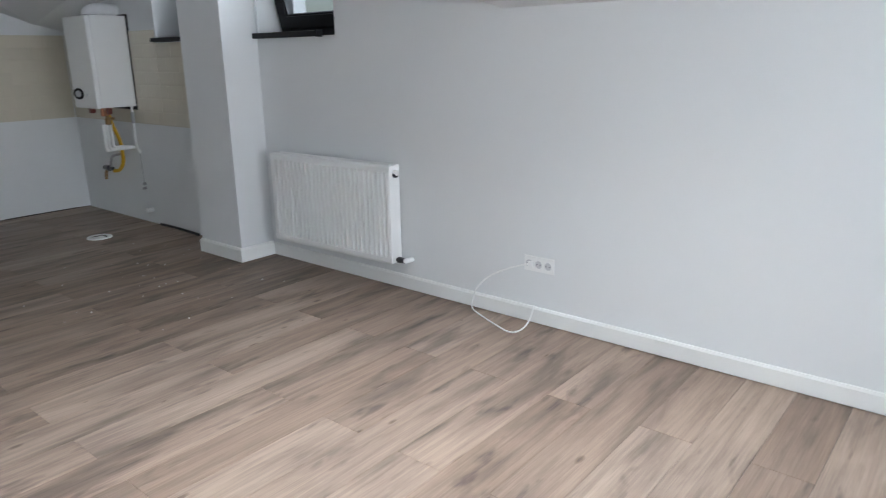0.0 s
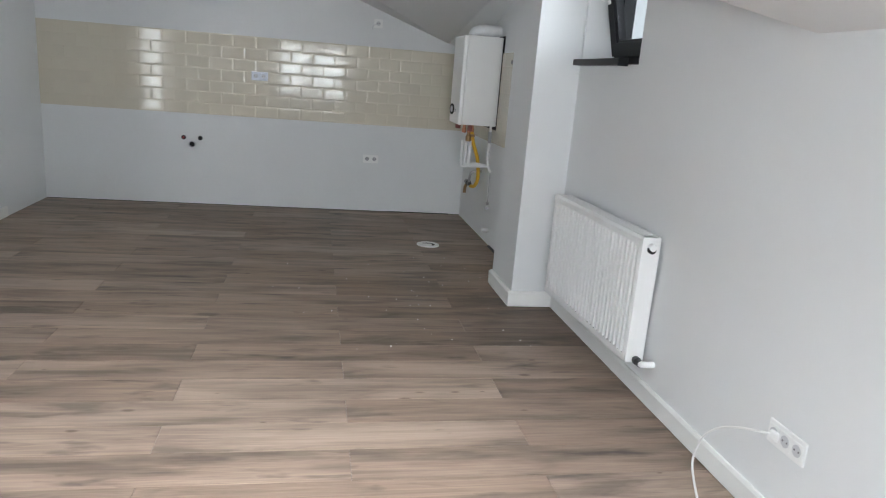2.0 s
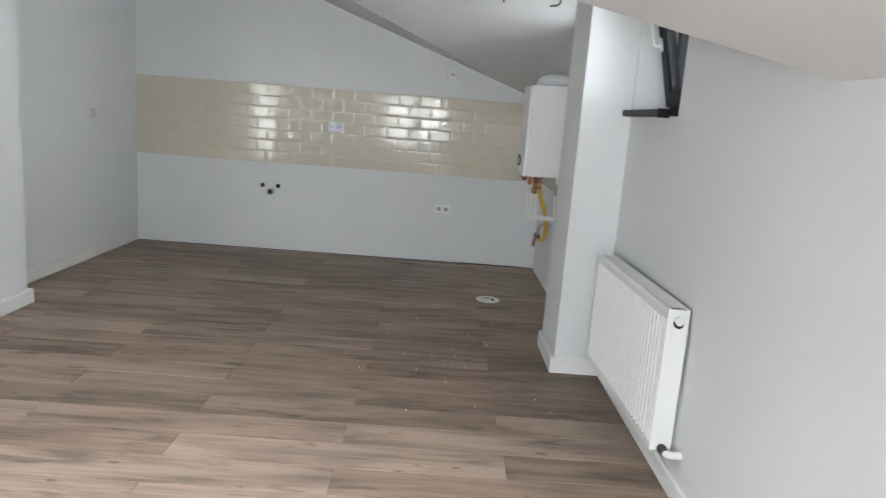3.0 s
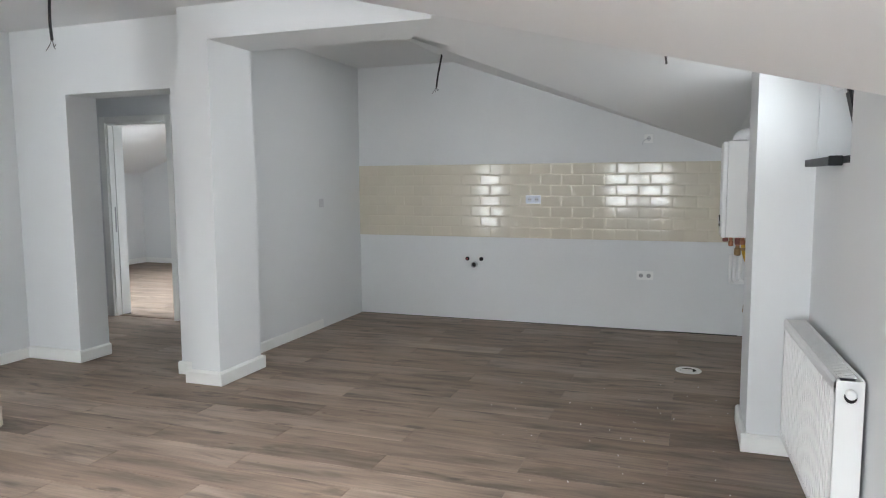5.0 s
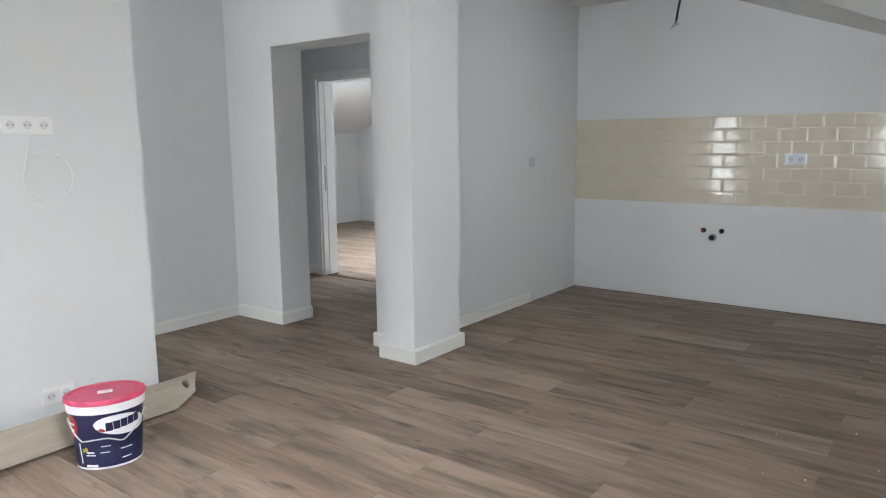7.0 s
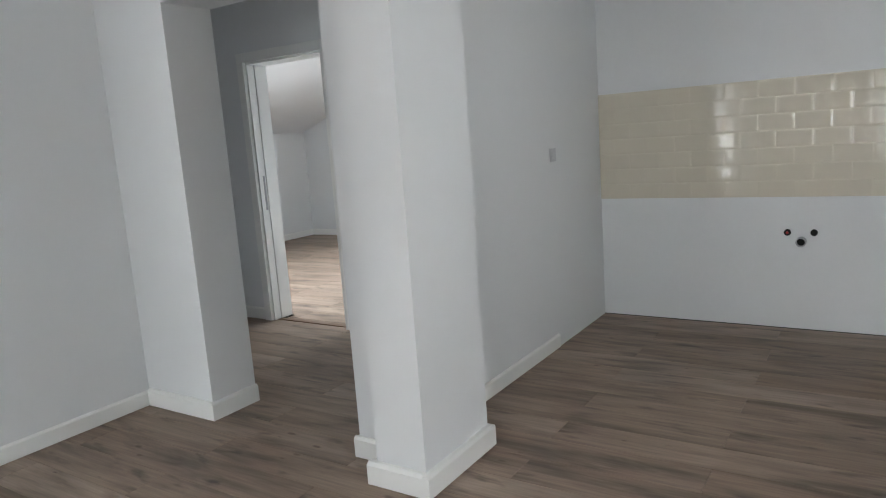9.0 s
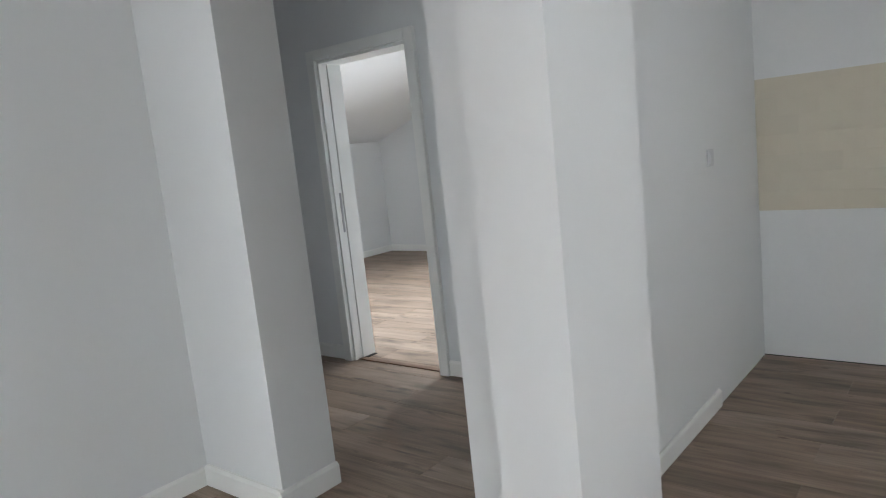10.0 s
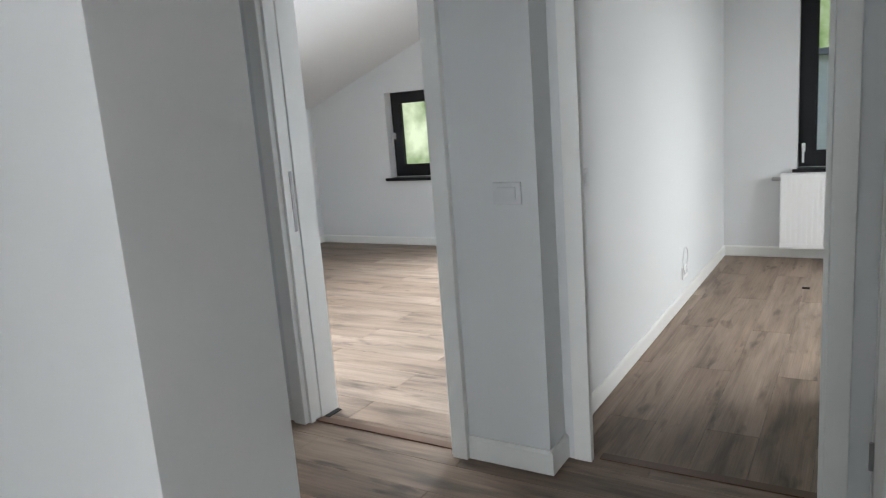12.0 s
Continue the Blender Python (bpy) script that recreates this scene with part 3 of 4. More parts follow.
bedwin = empty("window_10", pose(-6.65, -4.465, bedroom_roof(-4.465) + 0.14, math.degrees(math.atan((FLAT - 1.585) / (-3.87 - SOUTH)))), "white roof window in the bedroom slope", "window", kind="structure")
part("window_frame", boxes((-0.44, -0.36, -0.58, 0.58, 0, 0.05), (0.36, 0.44, -0.58, 0.58, 0, 0.05), (-0.36, 0.36, -0.58, -0.50, 0, 0.05), (-0.36, 0.36, 0.50, 0.58, 0, 0.05)), PLASTIC, bedwin)
part("pane", boxes((-0.36, 0.36, -0.50, 0.50, 0.02, 0.026)), GLASS, bedwin, "clear glass pane").visible_shadow = False
window_unit("window_2", pose(-4.95, 3.32, 1.53), 0.68, 0.70, "small black kitchen window behind the pilaster", sash_tilt=0)
sill_board("sill_2", -5.31, -4.60, YRK - 0.045, 3.34, 1.503, "dark narrow kitchen sill board")
window_unit("window_3", pose(XE + 0.10, 1.5, AZ0, 0, 0, -90), 1.5, AZ1 - AZ0, "wide dark-framed living room window with two sashes", mullion=0.0)
window_unit("window_4", pose(XE + 0.10, -1.84, BZ0, 0, 0, -90), 0.88, BZ1 - BZ0, "tall dark-framed narrow window")
window_unit("window_5", pose(XW - 0.12, (PW0 + PW1) / 2, PZ0 + 0.01, 0, 0, 90), PW1 - PW0, PZ1 - PZ0 - 0.01, "black-framed bedroom window with a white handle", handle=(-0.45, 0.45, "down"), sash_w=0.085)
solid("sill_3", rbox(XW - 0.13, XW + 0.04, PW0 - 0.05, PW1 + 0.05, PZ0 - 0.028, PZ0 + 0.004, 0.004), SLATE, "black sill board under the bedroom window", "window sill", "structure")
window_unit("window_6", pose(XW - 0.12, (RW0 + RW1) / 2, RZ0 + 0.01, 0, 0, 90), RW1 - RW0, RZ1 - RZ0 - 0.01, "tall black-framed window above a radiator", handle=(-0.355, 0.16, "down"), sash_w=0.085)
# added out of view, only to let the bedroom fill light in
window_unit("window_7", pose(XW - 0.12, (HW0 + HW1) / 2, 0.2, 0, 0, 90), HW1 - HW0, 1.9, "tall black-framed window by the partition wall, added out of view for the bedroom fill light")
window_unit("window_8", pose((SW0 + SW1) / 2, 0.64, 0.5, 0, 0, 0), SW1 - SW0, 1.6, "second black-framed window of the far room", mullion=0.0)
solid("sill_4", rbox(XW - 0.13, XW + 0.06, RW0 - 0.03, RW1 + 0.03, RZ0 - 0.028, RZ0 + 0.004, 0.004), SLATE, "black sill board above the radiator", "window sill", "structure")


# ---------- doors ----------
def casing(name, x, y0, y1, deep, label, pocket=False, proud=0.012, bare=False):
    """A lacquered door lining with flat architraves; the opening runs along y between y0 and y1."""
    d = empty(name, Matrix.Identity(4), label, "door frame", kind="structure")
    w, t, top = 0.069, proud, DTOP
    part("architrave", rbox(x, x + t, y0 - w, y0, 0.003, top + w, 0.003), CASING, d)
    part("architrave", rbox(x, x + t, y1, y1 + w, 0.003, top + w, 0.003), CASING, d)
    part("architrave", rbox(x, x + t, y0 + 0.001, y1 - 0.001, top, top + w, 0.003), CASING, d)
    part("lining", boxes((x - deep, x + 0.004, y1 - 0.016, y1 - 0.001, 0.003, top - 0.001)), CASING, d)
    part("lining", boxes((x - deep, x + 0.004, y0 + 0.001, y1 - 0.001, top - 0.017, top - 0.001)), CASING, d)
    if bare:
        part("stop_bead", boxes((x - 0.022, x + 0.004, y0 - 0.048, y0 - 0.001, 0.003, top - 0.001)), CASING, d)
    elif not pocket:
        part("lining", boxes((x - deep, x + 0.004, y0 + 0.001, y0 + 0.016, 0.003, top - 0.001)), CASING, d)
    else:
        part("lining", boxes((x - 0.024, x + 0.004, y0 + 0.001, y0 + 0.016, 0.003, top - 0.001)), CASING, d)
        part("lining", boxes((x - deep, x - 0.072, y0 + 0.001, y0 + 0.016, 0.003, top - 0.001)), CASING, d)
        leaf = part("door_leaf", boxes((x - 0.068, x - 0.028, y0 - 0.6, y0 + 0.010, 0.012, top - 0.02)), CASING, d, "white sliding door leaf slid into the wall")
        part("flush_pull", rbox(x - 0.057, x - 0.039, y0 + 0.0102, y0 + 0.013, 0.905, 1.175, 0.001), GREYPLASTIC, leaf, "dark narrow flush pull")
    return d


casing("door_1", XD, D1L, D1R, 0.19, "white lacquered door frame of the bedroom, sliding door pushed away", pocket=True, proud=0.030)
casing("door_2", X2, D2L, D2R, 0.10, "white lacquered door frame of the second room", bare=True)
solid("threshold_1", boxes((XD - 0.075, XD - 0.03, D1L + 0.018, D1R - 0.018, 0.0, 0.006)), THRESH, "dark wooden threshold strip in the bedroom doorway", "threshold", "structure")
solid("threshold_2", boxes((X2 - 0.075, X2 - 0.03, D2L + 0.018, D2R - 0.018, 0.0, 0.006)), THRESH, "dark wooden threshold strip in the second doorway", "threshold", "structure")
solid("floor_gap_doorway", boxes((XD - 0.18, XD - 0.06, D1L + 0.0165, D1L + 0.045, 0.0, 0.004)), DARK, "dark open joint beside the door lining", "floor gap", "structure")

# a lacquered door with a lever handle in the corridor's side wall
side = empty("door_3", Matrix.Identity(4), "white lacquered corridor door, closed, with a steel handle", "door", kind="structure")
part("architrave", rbox(-6.052, -5.985, -1.034, -1.021, 0.003, 2.053, 0.003), CASING, side)
part("architrave", rbox(-5.245, -5.177, -1.034, -1.021, 0.003, 2.053, 0.003), CASING, side)
part("architrave", rbox(-5.984, -5.246, -1.034, -1.021, 1.985, 2.053, 0.003), CASING, side)
leaf = part("door_leaf", boxes((-5.978, -5.252, -1.028, -1.021, 0.01, 1.98)), CASING, side)
part("hinge", lathe(bmesh.new(), [(0.007, 0.20), (0.007, 0.29)], (-5.980, -1.036, 0), n=10), STEEL, leaf, "steel hinge")

# ---------- radiators ----------
def radiator(name, m, length, height, label, deep=0.10, valves=True, pitch=0.0375, groove=0.019):
    """A steel panel radiator against a wall at +y, origin at its lower front middle."""
    r = empty(name, m, label, "radiator")
    L, H = length, height
    bm = bmesh.new()
    n = max(int((L - 0.05) / pitch), 2)
    step = (L - 0.05) / n
    xs = [-L / 2 + 0.0, -L / 2 + 0.012]
    ys = [0.004, 0.0]
    for i in range(n):
        a = -L / 2 + 0.025 + i * step
        for fx, fy in ((0.0, 0.0), (0.42, 0.0), (0.54, groove), (0.88, groove)):
            xs.append(a + fx * step)
            ys.append(fy)
    xs += [L / 2 - 0.025, L / 2 - 0.012, L / 2]
    ys += [0.0, 0.0, 0.004]
    rows = [(0.0, 0.006, False), (0.012, 0.0, False), (0.038, 0.0, False), (0.045, 0.0, True), (H - 0.045, 0.0, True), (H - 0.038, 0.0, False), (H - 0.012, 0.0, False), (H, 0.006, False)]
    grid = [[bm.verts.new((x, (y if g else min(y, 0.004)) * (1 if g else 0) + dy, z)) for x, y in zip(xs, ys)] for z, dy, g in rows]
    for a, b in zip(grid, grid[1:]):
        for i in range(len(xs) - 1):
            bm.faces.new((a[i], a[i + 1], b[i + 1], b[i]))
    part("front_panel", bm, ENAMEL, r)
    part("back_panel", boxes((-L / 2 + 0.01, L / 2 - 0.01, deep - 0.022, deep - 0.008, 0.01, H - 0.01)), ENAMEL, r)
    for s in (-1, 1):
        x0, x1 = (L / 2 - 0.006, L / 2) if s > 0 else (-L / 2, -L / 2 + 0.006)
        part("side_panel", rbox(x0, x1, 0.0065, deep - 0.006, 0.004, H - 0.002, 0.002), ENAMEL, r)
    part("top_grille", boxes((-L / 2 + 0.007, L / 2 - 0.007, 0.008, 0.020, H - 0.010, H), (-L / 2 + 0.007, L / 2 - 0.007, deep - 0.018, deep - 0.006, H - 0.010, H),
                             *[(-L / 2 + 0.02 + k * 0.022, -L / 2 + 0.034 + k * 0.022, 0.020, deep - 0.018, H - 0.008, H - 0.002) for k in range(int((L - 0.05) / 0.022))]), ENAMEL, r)
    for s in (-0.3, 0.3):
        part("bracket", boxes((s * L - 0.02, s * L + 0.02, deep - 0.008, deep + 0.05, 0.08, H - 0.08)), ENAMEL, r)
    if valves:
        v = part("bleed_valve", lathe(bmesh.new(), [(0.0185, L / 2 - 0.001), (0.0185, L / 2 + 0.016), (0.012, L / 2 + 0.020)], (0, deep / 2, H - 0.055), "x", 16), BLACK, r, "dark steel bleed valve", True)
        part("valve_ring", lathe(bmesh.new(), [(0.017, L / 2 - 0.001), (0.017, L / 2 + 0.021), (0.012, L / 2 + 0.025)], (0, deep / 2, H - 0.044), "x", 16), PLASTIC, v)
        part("supply_valve", lathe(bmesh.new(), [(0.011, L / 2 - 0.01), (0.011, L / 2 + 0.012), (0.019, L / 2 + 0.014), (0.019, L / 2 + 0.032), (0.012, L / 2 + 0.034), (0.012, L / 2 + 0.045), (0.017, L / 2 + 0.047), (0.017, L / 2 + 0.062)], (0, deep / 2, 0.022), "x", 14), DARKSTEEL, r, "dull steel radiator valve", True)
        part("supply_pipe", tube(bmesh.new(), [(L / 2 + 0.055, deep / 2, 0.022), (L / 2 + 0.066, deep / 2 + 0.006, 0.022), (L / 2 + 0.071, deep / 2 + 0.03, 0.022), (L / 2 + 0.071, deep + 0.043, 0.022)], 0.015, 12, 4), PLASTIC, r, "white supply pipe into the wall", True)
    return r


radiator("radiator", pose(-3.29, 3.000, 0.175, 0, 0, 1.6), 1.06, 0.59, "white steel panel radiator with vertical grooves under the small window")
radiator("radiator", pose(XW + 0.16, -1.07, 0.105, 0, 0, 90), 1.15, 0.61, "white steel panel radiator under the tall window", valves=False, groove=0.001)
solid("radiator_valve", lathe(bmesh.new(), [(0.010, -1.715), (0.016, -1.71), (0.016, -1.665), (0.010, -1.645)], (XW + 0.10, 0, 0.67), "y", 12), STEEL, "small steel valve at the top of the far radiator", "valve", smooth=True)
solid("floor_scrap", rbox(-8.98, -8.94, -1.42, -1.37, 0.0, 0.006, 0.002), DARK, "small dark scrap on the second room floor", "debris")


# ---------- sockets and switches ----------
def socket_plate(name, m, gangs, label, mat=PLASTIC, category="socket", kind="socket", step=0.071):
    """A wall plate facing -y, origin at its middle on the wall."""
    s = empty(name, m, label, category)
    w = step * gangs + (0.009 if gangs > 1 else 0.01)
    part("plate", rbox(-w / 2, w / 2, -0.009, 0, -0.0405, 0.0405, 0.003), mat, s)
    for g in range(gangs):
        cx = (g - (gangs - 1) / 2) * step
        hw = min(0.0275, step * 0.44)
        ins = part("insert", rbox(cx - hw, cx + hw, -0.0115, -0.0088, -0.0275, 0.0275, 0.0015), mat, s)
        if kind == "socket":
            # grey disc for recess shade, paler on plates that strong light washes out
            part("recess", lathe(bmesh.new(), [(0.0200, -0.0121), (0.0195, -0.0118), (0.0195, -0.0112)], (cx, 0, 0), "y", 20), GREYPLASTIC if "kitchen" in label else (PALEGREY if "partition" in label or "bucket" in label else SILVERPL), ins, "grey disc for the shaded socket recess")
            part("pin_holes", boxes((cx - 0.0125, cx - 0.0075, -0.0126, -0.0119, -0.0025, 0.0025), (cx + 0.0075, cx + 0.0125, -0.0126, -0.0119, -0.0025, 0.0025)), DARK, ins)
        elif kind == "switch":
            part("rocker", rbox(cx - 0.022, cx + 0.022, -0.0150, -0.0114, -0.022, 0.022, 0.002), mat, ins)
    return s


FACE_MX = {"-y": 0, "+x": 90, "+y": 180, "-x": -90}


def on_wall(x, y, z, face):
    return pose(x, y, z, 0, 0, FACE_MX[face])


socket_plate("wall_socket", on_wall(-1.806, YR, 0.325, "-y"), 3, "white triple wall socket above the skirting, with a cable", step=0.056)
solid("cable_plug", rbox(-1.864, -1.830, YR - 0.030, YR - 0.0125, 0.310, 0.340, 0.006), PLASTIC, "flat white plug in the triple socket", "plug")
socket_plate("wall_socket", on_wall(XK, 2.157, 0.527, "+x"), 2, "white double kitchen socket low on the wall")
socket_plate("wall_socket", on_wall(XK + 0.012, 1.082, 1.243, "+x"), 2, "double socket with bluish protective film on the tiles", BLUEFILM)
hi = socket_plate("wall_socket", on_wall(XK, 2.165, 1.811, "+x"), 1, "white single socket high on the wall with loose wires")
part("loose_wire", tube(bmesh.new(), [(0.0, -0.012, 0.0), (-0.03, -0.035, -0.012), (-0.055, -0.03, -0.035), (-0.05, -0.02, -0.06)], 0.0035, 6, 4), SILVERPL, hi)
# white plate in silver grey: its shading is put into the colour
socket_plate("light_switch", on_wall(-6.076, YK, 1.226, "+y"), 1, "white light switch on the kitchen side wall, greyed for its shading", SILVERPL, category="switch", kind="switch")
ps = empty("light_switch", on_wall(XD, -2.172, 1.072, "+x"), "wide pale grey switch plate on the corridor pier", "switch")
part("plate", rbox(-0.056, 0.056, -0.009, 0, -0.041, 0.041, 0.003), PALEGREY, ps)
part("rocker", rbox(-0.036, 0.036, -0.0125, -0.0088, -0.023, 0.023, 0.002), PALEGREY, ps)
socket_plate("light_switch", on_wall(-6.50, -2.098, 1.06, "+y"), 1, "white light switch on the wall inside the second door", PALEGREY, category="switch", kind="switch")
socket_plate("wall_socket", on_wall(-2.26, -1.27, 1.50, "+y"), 3, "white television outlet plate high on the partition")
socket_plate("wall_socket", on_wall(-2.28, -1.27, 0.215, "+y"), 2, "white double socket near the floor behind the bucket")
rs = socket_plate("wall_socket", on_wall(-8.40, -2.098, 0.215, "+y"), 2, "white double socket with a loose cable loop")
part("cable_loop", tube(bmesh.new(), [(0.03, -0.012, 0.02), (0.02, -0.02, 0.14), (-0.06, -0.02, 0.18), (-0.12, -0.02, 0.10), (-0.08, -0.018, 0.02), (-0.02, -0.012, 0.0)], 0.0025, 6, 6), PALEGREY, rs)

solid("coiled_cable", tube(bmesh.new(), [(-2.33 + 0.11 * math.cos(a), -1.262, 1.26 + 0.12 * math.sin(a)) for a in [math.radians(d) for d in range(60, 400, 30)]] + [(-2.27, -1.265, 1.46)], 0.004, 6, 4), PLASTIC,
      "thin white cable coiled on the partition", "cable", smooth=True)
solid("white_cable", tube(bmesh.new(), [(-1.86, YR - 0.030, 0.325), (-1.90, YR - 0.042, 0.312), (-1.97, YR - 0.055, 0.285), (-2.08, YR - 0.05, 0.225), (-2.17, YR - 0.045, 0.145), (-2.205, YR - 0.045, 0.07), (-2.20, 3.07, 0.012),
                                         (-2.08, 3.01, 0.006), (-1.93, 2.945, 0.006), (-1.86, 2.922, 0.006), (-1.822, 2.945, 0.008), (-1.812, 3.01, 0.02), (-1.812, 3.06, 0.06), (-1.815, 3.09, 0.11)], 0.0042, 8, 6), PLASTIC,
      "white cable plugged in the wall socket, curling onto the floor", "cable", smooth=True)

# ---------- kitchen fittings ----------
bx0, bx1, by0, by1, bz0, bz1 = -6.12, -5.715, 2.765, YRK, 1.0, 1.715
boiler = empty("gas_boiler", pose(0, 0, 0), "white wall-hung gas boiler in the kitchen corner", "boiler")
part("body", rbox(bx0, bx1, by0 + 0.035, by1 - 0.012, bz0, bz1, 0.006), ENAMEL, boiler)
part("front_cover", rbox(bx0, bx1, by0, by0 + 0.036, bz0 - 0.004, bz1 - 0.004, 0.012, 3), ENAMEL, boiler)
# dark and wider than the body, for the shadow line beside the boiler
part("back_plate", boxes((bx0 - 0.002, bx1 + 0.010, by1 - 0.0125, by1, bz0 - 0.03, bz1 + 0.012)), DARK, boiler, "dark mounting plate, widened to draw the boiler's shadow line")
g = part("gauge", lathe(bmesh.new(), [(0.045, by0 - 0.006), (0.045, by0 + 0.004)], (-6.01, 0, 1.11), "y", 24, 1.9), DARK, boiler, "round dark pressure gauge", True)
part("gauge_face", lathe(bmesh.new(), [(0.027, by0 - 0.0075), (0.027, by0 - 0.0055)], (-6.01, 0, 1.11), "y", 24, 1.9), SILVERPL, g)
part("knob", lathe(bmesh.new(), [(0.009, by0 - 0.008), (0.010, by0 + 0.002)], (-5.86, 0, 1.105), "y", 14), SILVERPL, boiler)
part("flue", tube(bmesh.new(), [(-5.90, 2.88, bz1 - 0.01), (-5.90, 2.89, bz1 + 0.030), (-5.885, 2.94, bz1 + 0.050), (-5.88, 3.02, bz1 + 0.050), (-5.88, YRK + 0.05, bz1 + 0.045)], 0.050, 16, 5), FOIL, boiler, "lumpy wrapped flue pipe", True)
part("flue_collar", lathe(bmesh.new(), [(0.066, bz1 - 0.003), (0.066, bz1 + 0.006), (0.056, bz1 + 0.012)], (-5.90, 2.89, 0), n=24), GREYPLASTIC, boiler, smooth=True)

pipes = empty("boiler_pipework", pose(0, 0, 0), "brass, copper and white pipework under the boiler", "pipes")
part("red_tap", rbox(-5.93, -5.88, 2.785, 2.825, 0.955, 1.0, 0.008), TAPRED, pipes, "dark red plastic valve cap")
part("red_tap", rbox(-5.80, -5.755, 2.865, 2.900, 0.945, 1.0, 0.008), TAPRED, pipes, "red plastic valve cap")
for px, py in ((-5.80, 2.84), (-5.84, 2.89), (-5.90, 2.93), (-6.00, 2.93)):
    part("connector", lathe(bmesh.new(), [(0.013, 0.93), (0.018, 0.935), (0.018, 0.965), (0.012, 0.97), (0.012, 1.002)], (px, py, 0), n=12), COPPER, pipes, "copper connector", True)
part("shutoff_valve", lathe(bmesh.new(), [(0.016, 0.855), (0.024, 0.862), (0.024, 0.905), (0.016, 0.912), (0.013, 0.945)], (-5.84, 2.89, 0), n=14), BRASS, pipes, "tarnished brass valve", True)
part("valve_lever", rbox(-5.85, -5.83, 2.895, 2.945, 0.895, 0.915, 0.004), BRASS, pipes)
for k, (px, py) in enumerate(((-5.84, 2.845), (-5.845, 2.875), (-5.86, 2.915))):
    part("white_riser", tube(bmesh.new(), [(px, py, 0.86), (px, py, 0.76), (px, py, 0.66 + 0.01 * k), (px - 0.02, py + 0.03, 0.645 + 0.008 * k), (px - 0.03, 3.0, 0.645 + 0.008 * k), (px - 0.03, YRK + 0.01, 0.645)], 0.0125, 10, 4), PLASTIC, pipes, "white plastic pipe", True)
part("gas_hose", tube(bmesh.new(), [(-5.90, 2.93, 0.94), (-5.90, 2.95, 0.84), (-5.92, 3.0, 0.72), (-5.96, 3.03, 0.60), (-6.0, 3.04, 0.50), (-6.06, 3.03, 0.44), (-6.12, 3.01, 0.43)], 0.016, 12, 6), YELLOW, pipes, "yellow flexible gas hose", True)
part("gas_valve", lathe(bmesh.new(), [(0.014, -6.27), (0.020, -6.265), (0.020, -6.23), (0.026, -6.22), (0.026, -6.17), (0.016, -6.16), (0.016, -6.11)], (0, 3.0, 0.45), "x", 14), DARKSTEEL, pipes, "dark metal gas valve", True)
part("gas_elbow", tube(bmesh.new(), [(-6.20, 3.0, 0.45), (-6.22, 2.985, 0.41), (-6.22, 2.98, 0.35)], 0.014, 10, 4), BRASS, pipes, "brass drain elbow", True)
part("gas_tail", tube(bmesh.new(), [(-6.15, 3.0, 0.45), (-6.13, 3.0, 0.52), (-6.12, 3.02, 0.56), (-6.12, YRK + 0.01, 0.57)], 0.011, 10, 4), STEEL, pipes, "", True)
part("condensate_pipe", tube(bmesh.new(), [(-5.73, 3.05, 1.0), (-5.73, 3.05, 0.93), (-5.735, 3.05, 0.80), (-5.75, 3.055, 0.70), (-5.77, 3.08, 0.63), (-5.785, YRK + 0.01, 0.605)], 0.0105, 10, 5), PLASTIC, pipes, "white condensate hose", True)
part("condensate_joint", lathe(bmesh.new(), [(0.013, 0.86), (0.015, 0.865), (0.015, 0.95), (0.012, 0.955)], (-5.733, 3.05, 0), n=12), GREYPLASTIC, pipes, "dark rubber sleeve", True)
part("wall_plug", lathe(bmesh.new(), [(0.014, YRK - 0.02), (0.014, YRK + 0.005)], (-5.762, 0, 0.34), "y", 10), STEEL, pipes, "small capped outlet")
part("wall_plug", lathe(bmesh.new(), [(0.010, YRK - 0.03), (0.014, YRK + 0.005)], (-5.765, 0, 0.30), "y", 10), GREYPLASTIC, pipes, "small capped outlet")
part("thin_lead", tube(bmesh.new(), [(-5.785, YRK - 0.004, 0.60), (-5.775, YRK - 0.006, 0.48), (-5.765, YRK - 0.008, 0.35)], 0.003, 6, 4), GREYPLASTIC, pipes)
part("waste_stub", lathe(bmesh.new(), [(0.020, YRK - 0.06), (0.020, YRK + 0.005)], (-5.69, 0, 0.12), "y", 14), PLASTIC, pipes, "white waste stub")

stubs = empty("sink_connections", pose(0, 0, 0), "water outlets and grey waste pipe in the kitchen wall", "pipes")
part("hot_outlet", lathe(bmesh.new(), [(0.021, XK - 0.01), (0.021, XK + 0.012), (0.014, XK + 0.016)], (0, 0.395, 0.632), "x", 14), DARK, stubs, "dark capped outlet", True)
part("hot_cap", lathe(bmesh.new(), [(0.009, XK + 0.015), (0.008, XK + 0.024)], (0, 0.395, 0.632), "x", 10), RED, stubs)
part("cold_outlet", lathe(bmesh.new(), [(0.021, XK - 0.01), (0.021, XK + 0.012), (0.014, XK + 0.016)], (0, 0.545, 0.632), "x", 14), DARK, stubs, "dark capped outlet", True)
part("waste_pipe", lathe(bmesh.new(), [(0.030, XK - 0.01), (0.030, XK + 0.05), (0.024, XK + 0.05), (0.024, XK + 0.01)], (0, 0.475, 0.575), "x", 16), GREYPLASTIC, stubs, "grey plastic waste pipe", True)
part("waste_mouth", lathe(bmesh.new(), [(0.0235, XK + 0.028), (0.0235, XK + 0.030)], (0, 0.475, 0.575), "x", 16), DARK, stubs)

